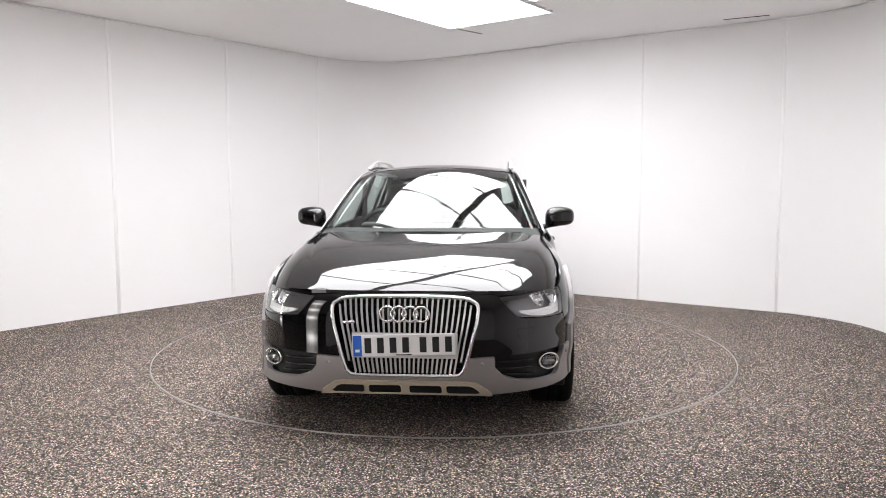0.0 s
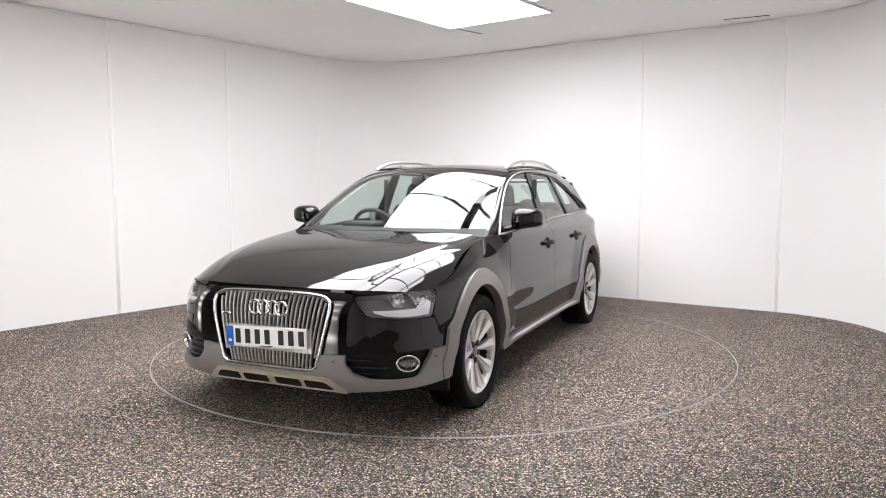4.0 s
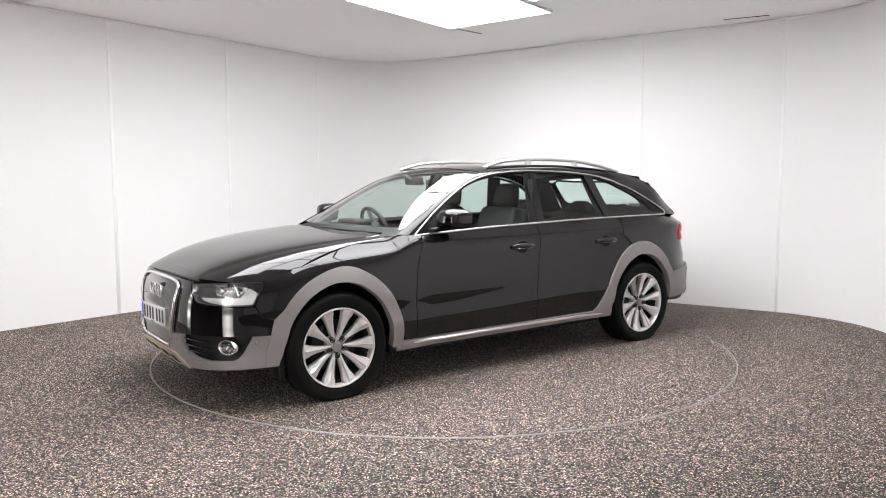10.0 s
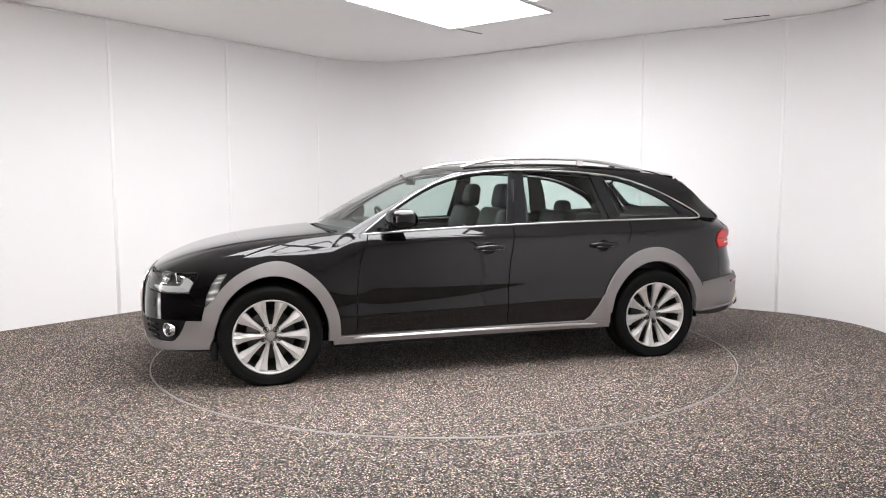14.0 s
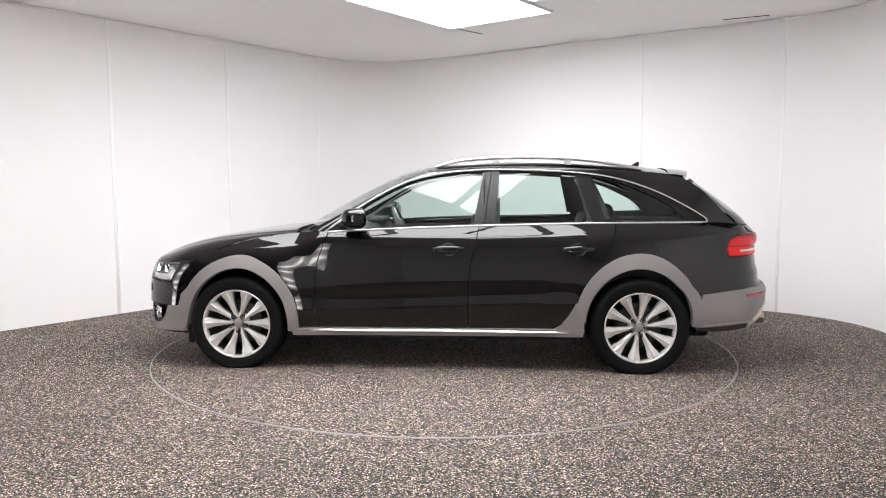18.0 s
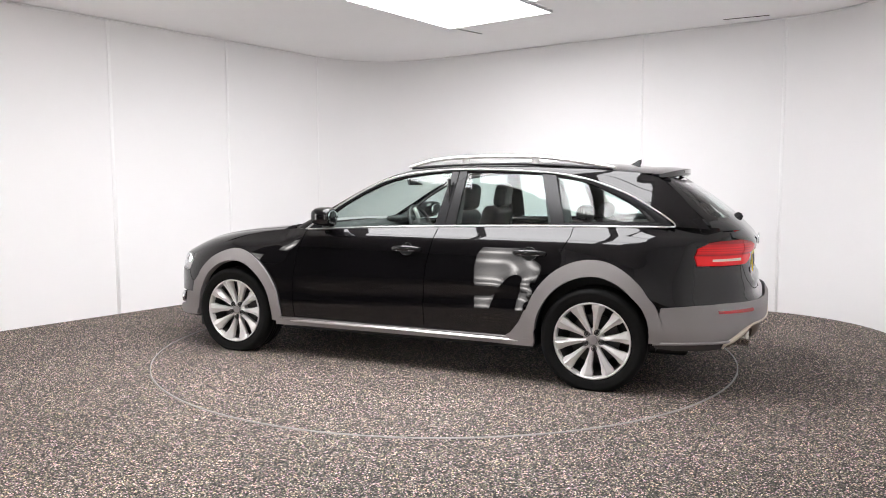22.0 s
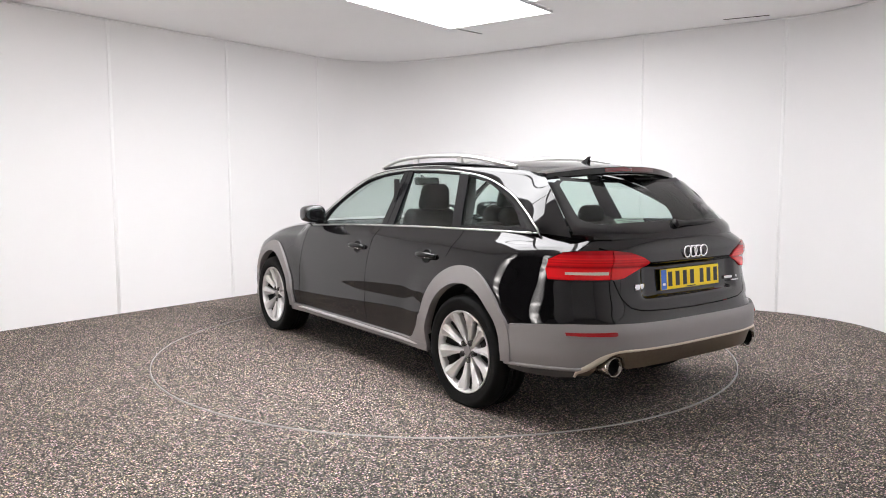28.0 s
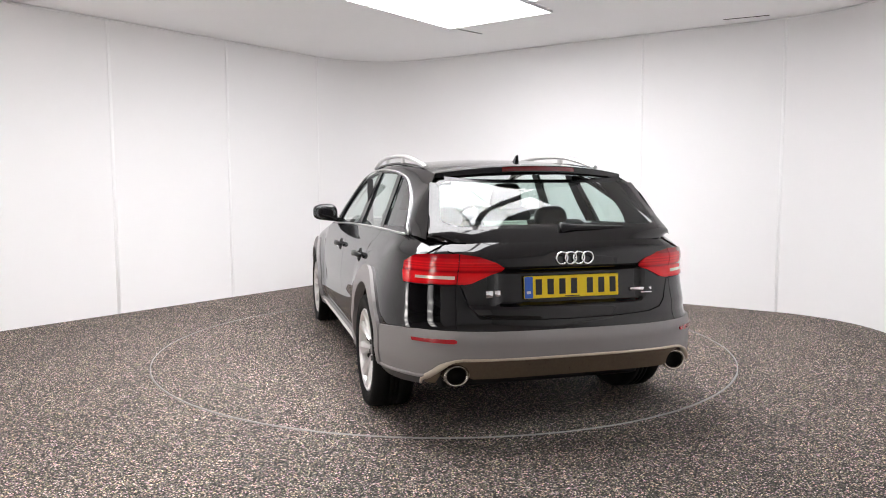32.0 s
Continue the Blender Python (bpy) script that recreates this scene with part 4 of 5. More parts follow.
def nose(car):
    """Bumper, grille and the parts round them."""
    # black upper bumper: one piece each side of the grille, and the bridge above it
    poly = [(1.83, 0.436), (1.822, 0.50), (1.850, 0.527), (1.910, 0.531), (1.957, 0.602), (1.980, 0.601), (2.09, 0.602), (2.19, 0.607), (2.304, 0.616), (2.342, 0.627), (2.380, 0.669), (2.420, 0.722), (2.40, 0.728), (ay(0.36), 0.735),
            (ay(0.30), 0.734), (ay(0.345), 0.712), (ay(0.372), 0.67), (ay(0.345), 0.52), (ay(0.325), 0.42), (ay(0.41), 0.428), (2.37, 0.433), (2.18, 0.437), (2.057, 0.437), (1.947, 0.437)]
    skin_part("front_bumper", poly, PAINT, car, step=0.015)
    skin_part("front_bumper", mirrored(poly), PAINT, car, step=0.015)
    skin_part("grille_bridge", [(ay(0.30), 0.737), (ay(0.30), 0.722), (ay(-0.30), 0.722), (ay(-0.30), 0.737)], PAINT, car, off=-0.002)
    # grey lower bumper with the two air intakes cut out
    half = [(1.845, 0.255), (1.805, 0.36), (1.80, 0.434), (1.865, 0.434), (1.972, 0.433), (1.988, 0.396), (2.020, 0.344), (2.060, 0.312), (2.10, 0.299), (2.246, 0.296), (2.36, 0.299), (2.417, 0.325),
            (2.450, 0.375), (2.456, 0.424), (ay(0.33), 0.418), (ay(0.306), 0.371), (ay(0.280), 0.331), (ay(0.25), 0.322)]
    low = [(2.50, 0.222), (2.40, 0.236), (2.291, 0.246), (2.115, 0.252), (1.947, 0.255)]
    poly = half + mirrored(half)[::-1] + mirrored(low)[::-1] + low
    skin_part("lower_bumper", poly, CLAD, car, "satin grey lower bumper", off=0.010, depth=0.03)
    lip = [(1.845, 0.262), (2.115, 0.258), (2.40, 0.242), (ay(0.0), 0.232)]
    low = [(ay(0.0), 0.185), (2.40, 0.20), (2.115, 0.213), (1.845, 0.22)]
    skin_part("bumper_lip", lip + mirrored(lip[:-1])[::-1] + mirrored(low[1:]) [::-1] + low, PLASTIC, car, off=-0.03, depth=0.02)
    # air intakes with slats and fog lamps
    for flip in (False, True):
        sg = -1 if flip else 1
        poly = [(2.478, 0.445), (2.472, 0.36), (2.43, 0.30), (2.36, 0.283), (2.246, 0.281), (2.08, 0.283), (2.03, 0.30), (1.98, 0.34), (1.945, 0.396), (1.93, 0.450), (2.05, 0.452), (2.2, 0.452), (2.37, 0.450)]
        vent = skin_part("air_intake", poly, PLASTIC, car, "black air intake", flip, off=-0.035, depth=0.0)
        for z, y0, y1 in ((0.335, 0.46, 0.655), (0.368, 0.43, 0.655), (0.404, 0.41, 0.655)):
            line = [on_skin(ay(y0 + (y1 - y0) * i / 10), z - 0.01 * i / 10, -0.018) for i in range(11)]
            part("slat", tube([(p.x, sg * p.y, p.z) for p in line], 0.008, 8, flat=0.7), GLOSSBLACK, vent)
        c = on_skin(ay(0.735), 0.372, -0.008)
        rot = pose(c.x, sg * c.y, c.z, 0, 0, -90 + sg * 30) @ Matrix.Diagonal((1.5, 1.0, 1.08, 1.0))
        fog = part("fog_lamp", moved(revolve([(0.0001, -0.024), (0.020, -0.018), (0.032, 0.0), (0.034, 0.006)], 28), rot), FOGBOWL, vent, "round fog lamp with a chrome ring")
        part("fog_ring", moved(revolve([(0.0325, 0.000), (0.0345, 0.010), (0.039, 0.014), (0.042, 0.010), (0.043, -0.01)], 32), rot), CHROME, vent, "chrome ring")
        part("fog_lens", moved(revolve([(0.0001, 0.010), (0.016, 0.0095), (0.028, 0.007), (0.0335, 0.003)], 28), rot), CLEARLENS, vent)
        for y, z in ((0.392, 0.392), (0.806, 0.40)):
            c = on_skin(ay(y), z, 0.011)
            part("parking_sensor", moved(revolve([(0.0001, 0.003), (0.009, 0.002), (0.010, -0.004)], 14), pose(c.x, sg * c.y, c.z, 0, 0, -90 + sg * (4 if y < 0.6 else 28))), CLAD, car)
        wash = [(ay(0.565), 0.545), (ay(0.565), 0.560), (ay(0.655), 0.566), (ay(0.655), 0.520), (ay(0.640), 0.512), (ay(0.580), 0.516)]
        skin_part("washer_cap", wash, PAINT, car, "", flip, off=0.003, depth=0.006)
    # grille
    back = [(ay(-0.33), 0.722), (ay(0.33), 0.722), (ay(0.372), 0.685), (ay(0.30), 0.36), (ay(0.265), 0.335), (ay(-0.265), 0.335), (ay(-0.30), 0.36), (ay(-0.372), 0.685)]
    gr = skin_part("grille", back, GAPMAT, car, "upright grille with chrome surround and bars", off=-0.040, depth=0.0)
    loop = [(0.0, 0.720), (0.20, 0.718), (0.305, 0.712), (0.350, 0.698), (0.373, 0.665), (0.346, 0.530), (0.305, 0.378), (0.285, 0.345), (0.250, 0.333), (0.12, 0.330)]
    loop = loop + [(0.0, 0.330)] + [(-y, z) for y, z in loop[:0:-1]]
    pts = [on_skin(ay(y), z, 0.012) for y, z in spline(loop + [loop[0]], 120)[:-1]]
    part("grille_surround", tube([(p.x, p.y, p.z) for p in pts], 0.0105, 8, closed=True), CHROME, gr, "chrome grille surround")
    for i in range(25):
        y = -0.345 + 0.69 * i / 24
        top = 0.712 if abs(y) < 0.30 else 0.712 - (abs(y) - 0.30) * 0.6
        lo = 0.340 if abs(y) < 0.33 else 0.40
        line = [on_skin(ay(y * (0.79 + 0.21 * (z - 0.34) / 0.37)), z, 0.0) for z in np.linspace(lo, top, 7)]
        bar = bmesh.new()
        cols = [[bar.verts.new((p.x + dx, p.y + dy, p.z)) for dx, dy in ((-0.012, -0.0036), (0.003, -0.0050), (0.006, 0.0), (0.003, 0.0050), (-0.012, 0.0036))] for p in line]
        for a, b in zip(cols, cols[1:]):
            for k in range(4):
                bar.faces.new((a[k], a[k + 1], b[k + 1], b[k]))
        bmesh.ops.recalc_face_normals(bar, faces=bar.faces[:])
        part("grille_bar", bar, BAR_SILVER, gr, smooth=False)
    for z in (0.685, 0.640, 0.395, 0.36):
        line = [on_skin(ay(-0.34 + 0.68 * i / 20), z, -0.012) for i in range(21)]
        part("grille_crossbar", tube([(p.x, p.y, p.z) for p in line], 0.0035, 6), PLASTIC, gr)
    holder = [(ay(-0.268), 0.545), (ay(0.268), 0.545), (ay(0.268), 0.418), (ay(-0.268), 0.418)]
    skin_part("plate_holder", holder, SATIN, gr, "satin silver plate carrier", off=0.006, depth=0.01)
    part("badge_backing", moved(box(-0.115, 0.115, -0.004, 0.004, -0.036, 0.036, 0.003, 1), pose(2.194, 0, 0.642, 0, -8, 90)), PLASTIC, gr)
    c = on_skin(ay(-0.283), 0.598, 0.010)
    part("badge", box(c.x - 0.004, c.x + 0.004, c.y - 0.030, c.y + 0.030, 0.591, 0.605, 0.002, 1), CHROME, gr, "small chrome badge")
    rings(gr, Vector((2.221, 0, 0.642)), 90, 0.038, 0.058, 0.0062, 8)
    number_plate(gr, pose(2.245, 0, 0.490, 0, -2, 90), PLATE_WHITE)
    # skid bar with four slots
    bar = [(ay(0.405), 0.224), (ay(0.395), 0.246), (ay(0.345), 0.296), (ay(0.31), 0.303), (ay(-0.31), 0.303), (ay(-0.345), 0.296), (ay(-0.395), 0.246), (ay(-0.405), 0.224), (ay(-0.33), 0.229), (ay(0.33), 0.229)]
    skid = skin_part("skid_bar", bar, SKID, car, "brushed metal skid bar with four dark slots", off=0.022, depth=0.03)
    for y0, y1, s0, s1 in ((0.200, 0.318, 0.0, 0.035), (0.020, 0.182, 0, 0), (-0.182, -0.020, 0, 0), (-0.318, -0.200, 0.035, 0.0)):
        edge = [(y0 + 0.012 - s0 * 0.8, 0.241), (y1 - 0.012 + s1 * 0.8, 0.241), (y1 + s1, 0.249), (y1 + s1 * 0.3, 0.280), (y1 - 0.010, 0.289), (y0 + 0.010, 0.289), (y0 - s0 * 0.3, 0.280), (y0 - s0, 0.249)]
        slot = skin_part("slot", [(ay(y), z) for y, z in edge], PLASTIC, skid, off=0.0245, depth=0.0)
        rim = [on_skin(ay(y), z, 0.0245) for y, z in edge]
        part("slot_edge", tube([(q.x, q.y, q.z) for q in rim], 0.0030, 6, closed=True), SKID, slot, "rounded bright edge of the slot")


def rings(parent, c, rz, r, pitch, thick, tilt):
    """Row of four interlinked chrome rings."""
    for i in range(4):
        bm = revolve([(r + thick * math.cos(2 * math.pi * k / 8), thick * 0.7 * math.sin(2 * math.pi * k / 8)) for k in range(8)], 40, closed=True)
        sgn = 1 if c.x > 0 else -1
        part("badge_ring", moved(bm, pose(c.x + 0.003 * (i % 2), c.y + (i - 1.5) * pitch, c.z, 0, -tilt * sgn, 90)), CHROME, parent, "chrome badge ring")


def number_plate(parent, m, mat):
    """A number plate with a blue band; its characters are plain bars."""
    pl = part("number_plate", moved(box(-0.26, 0.26, -0.004, 0.004, -0.0555, 0.0555, 0.003, 1), m), mat, parent, "number plate with dark bars in place of characters", False)
    part("country_band", moved(box(-0.258, -0.214, -0.006, -0.0042, -0.0535, 0.0535), m), PLATE_BLUE, pl, "blue band", False)
    part("band_mark", moved(box(-0.247, -0.225, -0.0068, -0.0061, -0.032, -0.018), m), PLATE_WHITE, pl, smooth=False)
    xs = [-0.182, -0.118, -0.054, 0.010, 0.098, 0.162, 0.226]
    for x in xs:
        part("character_bar", moved(box(x - 0.017, x + 0.017, -0.0052, -0.0042, -0.038, 0.040), m), INK, pl, smooth=False)
    part("maker_mark", moved(box(-0.04, 0.04, -0.0052, -0.0042, -0.0515, -0.0465), m), INK, pl, smooth=False)
    return pl


def tail(car):
    """Tailgate, lamps, bumper, diffuser and exhausts."""
    half = [(ry(0.0), 0.627), (ry(0.25), 0.632), (ry(0.43), 0.642), (ry(0.495), 0.660), (ry(0.535), 0.70), (ry(0.575), 0.797), (ry(0.595), 0.80), (ry(0.595), 0.950), (ry(0.66), 0.968), (ry(0.655), 0.995), (ry(0.40), 1.012)]
    mir = [(2 * A_REAR - a, z) for a, z in half]
    gate = skin_part("tailgate", half + mir[:0:-1], PAINT, car, "black tailgate with rear window", step=0.022, step2=0.008)
    low = [(ry(0.596), 0.580), (ry(0.596), 0.795), (ry(0.580), 0.795), (ry(0.540), 0.697), (ry(0.499), 0.655), (ry(0.43), 0.637), (ry(0.25), 0.627), (ry(0.0), 0.622)]
    skin_part("bumper_upper", low + [(2 * A_REAR - a, z) for a, z in low[:-1][::-1]], PAINT, car)
    number_plate(gate, pose(-2.300, 0, 0.783, -4, 0, -90), PLATE_YELLOW)
    rings(gate, Vector((-2.333, 0, 0.928)), -90, 0.030, 0.046, 0.0048, 10)
    for y, w, h, z in ((0.440, 0.038, 0.036, 0.757), (0.396, 0.034, 0.036, 0.757)):
        c = skin(ry(y), z)
        part("badge", box(c.x - 0.006, c.x + 0.004, c.y - w / 2, c.y + w / 2, z - h / 2, z + h / 2, 0.003, 1), CHROME, gate, "small chrome badge")
    for y, w, h, z in ((-0.40, 0.125, 0.018, 0.752), (-0.425, 0.065, 0.009, 0.734)):
        c = skin(ry(y), z)
        part("badge", box(c.x - 0.006, c.x + 0.01, c.y - w / 2, c.y + w / 2, z - h / 2, z + h / 2, 0.003, 1), CHROME, gate, "small chrome badge")
    # rear window, its black border, spoiler and wiper
    e = spline([(-1.757, 0.598, 1.350), (-1.846, 0.624, 1.260), (-1.953, 0.655, 1.150), (-2.068, 0.688, 1.046), (-2.105, 0.702, 1.008)], 41)
    b = spline([(-0.090, -0.030), (-0.110, -0.005), (-0.130, 0.018), (-0.130, 0.026), (-0.162, 0.0)], 41)

    def foot(y):
        # from the sheet's last row to the body below it
        p, q = e[40], b[40]
        k = 1 - abs(y / p[1]) ** 4.2
        return skin(ry(y * 0.88 / BODY_W(1.004)), 1.006) - Vector((p[0] + q[0] * k, y, p[2] + q[1] * k))

    def gate_sheet(rows, y0, y1, n):
        """Part of the curved gate, between two shares of its half width, row by row."""
        bm = bmesh.new()
        net = []
        for i in rows:
            p, q = e[i], b[i]
            a, c = y0(i) * p[1], y1(i) * p[1]
            line = []
            for k in range(n + 1):
                y = a + (c - a) * k / n
                s = 1 - abs(y / p[1]) ** 4.2
                at = Vector((p[0] + q[0] * s, y, p[2] + q[1] * s))
                if i > 30:
                    at += foot(y) * ((i - 30) / 10) ** 1.5
                line.append(bm.verts.new(at))
            net.append(line)
        for u, v in zip(net, net[1:]):
            for k in range(n):
                bm.faces.new((u[k], v[k], v[k + 1], u[k + 1]))
        bmesh.ops.recalc_face_normals(bm, faces=bm.faces[:])
        if sum(f.normal.z * f.calc_area() for f in bm.faces) < 0:
            bmesh.ops.reverse_faces(bm, faces=bm.faces[:])
        return bm

    def half_width(i):
        return 0.975 - 0.07 * smooth01((7 - i) / 5) - 0.13 * smooth01((i - 23) / 8) ** 2.5
    def clear(i):
        return half_width(i) - 0.055 - 0.10 * smooth01((i - 22) / 7) ** 2
    window = part("rear_window", gate_sheet(range(3, 29), lambda i: -clear(i), clear, 30), REARGLASS, gate, "tinted rear window")
    part("window_border", gate_sheet(range(28, 31), lambda i: -half_width(i), half_width, 30), FRIT, window, "black printed border of the glass")
    for sg in (1, -1):
        part("window_border", gate_sheet(range(3, 29), lambda i: sg * clear(i), lambda i: sg * half_width(i), 3), FRIT, window, "black printed border of the glass")
        part("gate_frame", gate_sheet(range(5, 31), lambda i: sg * half_width(i), lambda i: sg * 1.0, 4), PAINT, gate)
    part("gate_panel", gate_sheet(range(30, 41), lambda i: -1.0, lambda i: 1.0, 36), PAINT, gate, "shelf of the tailgate below the window")
    part("gate_header", gate_sheet(range(0, 4), lambda i: -0.88, lambda i: 0.88, 24), GLOSSBLACK, gate)
    sp = crown([(-1.64, 0.560, 1.363), (-1.69, 0.562, 1.360), (-1.742, 0.566, 1.353)], [(-0.06, 0.050), (-0.10, 0.047), (-0.135, 0.043)], 12, 24)
    low = crown([(-1.742, 0.566, 1.353), (-1.744, 0.565, 1.338), (-1.738, 0.564, 1.318), (-1.69, 0.560, 1.316)], [(-0.135, 0.043), (-0.136, 0.040), (-0.133, 0.034), (-0.115, 0.03)], 14, 24)
    part("roof_spoiler", joined(sp, low), PAINT, gate, "gloss black roof spoiler")
    part("brake_lamp", crown([(-1.8600, 0.215, 1.3860), (-1.8625, 0.215, 1.376), (-1.8605, 0.215, 1.363)], [(-0.0198, 0.0056), (-0.0198, 0.005), (-0.0198, 0.005)], 5, 16), RED_DEEP, gate, "dark red third brake lamp")
    wl = [(-2.200, 0.02, 1.070), (-2.207, -0.05, 1.073), (-2.195, -0.25, 1.066), (-2.170, -0.42, 1.060)]
    part("rear_wiper", tube(spline(wl, 20), [0.031 - 0.017 * min(1, i / 7) for i in range(20)], 8), PLASTIC, gate, "black wiper arm")
    part("wiper_blade", tube([(x + 0.016, y - 0.02, z - 0.010) for x, y, z in spline(wl[1:], 14)], 0.010, 6), PLASTIC, gate, "black wiper blade")
    bm = box(-0.12, 0.12, -0.001, 0.001, -0.018, 0.018)
    stk = part("window_sticker", moved(bm, pose(-2.108, 0.285, 1.092, -42, 0, -88)), STICKER, gate, "pale green and white sticker with faint bars", False)
    for k, (w, z) in enumerate(((0.10, 0.007), (0.07, -0.006))):
        part("sticker_bar", moved(box(-w, w, -0.0022, -0.0012, z - 0.0025, z + 0.0025), pose(-2.108, 0.285, 1.092, -42, 0, -88)), CLAD, stk, smooth=False)
    # lamps
    for flip in (False, True):
        outer = [(-2.095, 0.801), (-2.076, 0.855), (-2.082, 0.905), (-2.12, 0.921), (-2.165, 0.938), (-2.26, 0.947), (ry(0.597), 0.951), (ry(0.597), 0.803), (-2.20, 0.801)]
        inner = [(ry(0.5925), 0.803), (ry(0.5925), 0.950), (ry(0.50), 0.938), (ry(0.42), 0.914), (ry(0.377), 0.888), (ry(0.385), 0.876), (ry(0.46), 0.842), (ry(0.53), 0.808), (ry(0.56), 0.803)]
        lamp = skin_part("tail_lamp", outer, RED_RIBS, car, "glossy red tail lamp with a pale strip", flip, off=0.008, depth=0.02)
        skin_part("reverse_lens", [(-2.195, 0.828), (-2.195, 0.841), (ry(0.606), 0.844), (ry(0.606), 0.828)], PALE_LENS, lamp, "pale reversing strip", flip, off=0.0105, depth=0.002)
        skin_part("tail_lamp", inner, RED_RIBS, gate, "glossy red tail lamp", flip, off=0.008, depth=0.02)
    # bumper
    half = to_skin([(-1.79, 0.330), (-1.80, 0.42), (-1.83, 0.548), (-1.90, 0.553), (-2.05, 0.568), (-2.20, 0.577)]) + [(ry(0.70), 0.577), (ry(0.30), 0.575)]
    low = [(ry(0.30), 0.452), (ry(0.50), 0.450), (ry(0.60), 0.445), (ry(0.655), 0.418), (ry(0.70), 0.372), (ry(0.735), 0.347)] + to_skin([(-2.10, 0.343), (-1.95, 0.337)])
    mir = [(2 * A_REAR - a, z) for a, z in half[::-1]]
    ml = [(2 * A_REAR - a, z) for a, z in low[::-1]]
    bump = skin_part("rear_bumper", half + mir + ml + low, CLAD, car, "satin grey rear bumper", off=0.012, depth=0.03)
    skin_part("bumper_ledge", [(ax(-1.9), 0.555), (ax(-2.1), 0.575), (ry(0.70), 0.585), (ry(0), 0.585), (ry(-0.70), 0.585), (2 * A_REAR - ax(-2.1), 0.575), (2 * A_REAR - ax(-1.9), 0.555),
              (2 * A_REAR - ax(-1.9), 0.50), (ry(0), 0.55), (ax(-1.9), 0.50)], PLASTIC, car, off=-0.012, depth=0.0)
    half = [(ry(0.0), 0.449), (ry(0.30), 0.449), (ry(0.50), 0.447), (ry(0.60), 0.442), (ry(0.655), 0.412), (ry(0.70), 0.366), (ry(0.735), 0.335), (ry(0.728), 0.303), (ry(0.682), 0.306)]
    half += [(ry(0.603 + 0.066 * math.cos(radians(b))), 0.360 + 0.058 * math.sin(radians(b))) for b in range(-10, 191, 20)]
    half += [(ry(0.52), 0.340), (ry(0.30), 0.345), (ry(0.0), 0.345)]
    d = skin_part("underguard", half + [(2 * A_REAR - a, z) for a, z in half[1:-1][::-1]], STEEL, car, "dull bronze-grey metal underguard", off=-0.004, depth=0.03)
    skin_part("bumper_recess", [(ry(0.72), 0.43), (ry(0.72), 0.29), (ry(-0.72), 0.29), (ry(-0.72), 0.43)], GAPMAT, car, off=-0.10, depth=0.0)
    for flip in (False, True):
        lip = to_skin([(-1.80, 0.327), (-1.95, 0.334), (-2.10, 0.340)]) + [(ry(0.735), 0.344), (ry(0.725), 0.300)] + to_skin([(-2.10, 0.291), (-1.95, 0.292), (-1.83, 0.300)])
        skin_part("bumper_lip", lip, DARKCLAD, car, "dark lower lip of the bumper", flip, off=0.004, depth=0.03)
        line = [on_skin(a, z, 0.014) for a, z in to_skin([(-1.80, 0.331), (-1.95, 0.338), (-2.10, 0.344)]) + [(ry(0.735), 0.349), (ry(0.705), 0.362)]]
        part("lip_edge", tube([(p[0], -p[1] if flip else p[1], p[2]) for p in spline([tuple(p) for p in line], 24)], 0.009, 8), CLAD, bump)
    lip = [on_skin(ry(y), z, 0.012) for y, z in ((0.735, 0.310), (0.732, 0.336), (0.70, 0.366), (0.655, 0.412), (0.60, 0.442), (0.50, 0.449), (0.30, 0.451), (0, 0.451), (-0.30, 0.451), (-0.50, 0.449), (-0.60, 0.442), (-0.655, 0.412), (-0.70, 0.366), (-0.732, 0.336), (-0.735, 0.310))]
    part("guard_edge", tube(spline([tuple(p) for p in lip], 80), [0.007 + 0.009 * smooth01((abs(i - 39.5) - 18) / 6) * (1 - smooth01((abs(i - 39.5) - 29) / 9)) for i in range(80)], 8), SKID, d, "bright edge of the underguard")
    for sg in (1, -1):
        ex = revolve([(0.038, -0.16), (0.049, -0.155), (0.0525, -0.02), (0.0525, 0.0), (0.049, 0.004), (0.042, 0.0), (0.041, -0.06)], 32)
        tip = part("exhaust_tip", moved(ex, pose(-2.296, sg * 0.605, 0.360, 0, 0, 90 + sg * 3) @ Matrix.Diagonal((1.22, 1, 1.02, 1))), PIPE, car, "round dark chrome exhaust tip")
        # near-black inside of the pipe, closed at the back
        bore = revolve([(0.0001, -0.05), (0.0407, -0.05), (0.0407, -0.012)], 28)
        part("bore", moved(bore, pose(-2.296, sg * 0.605, 0.360, 0, 0, 90 + sg * 3) @ Matrix.Diagonal((1.22, 1, 1.02, 1))), GAPMAT, tip, "dark bore of the pipe")
        skin_part("reflector", [(-2.172, 0.522), (-2.166, 0.538), (-2.42, 0.546), (-2.432, 0.541), (-2.432, 0.530), (-2.42, 0.526)], RED, bump, "red bumper reflector", sg < 0, off=0.015, depth=0.006)


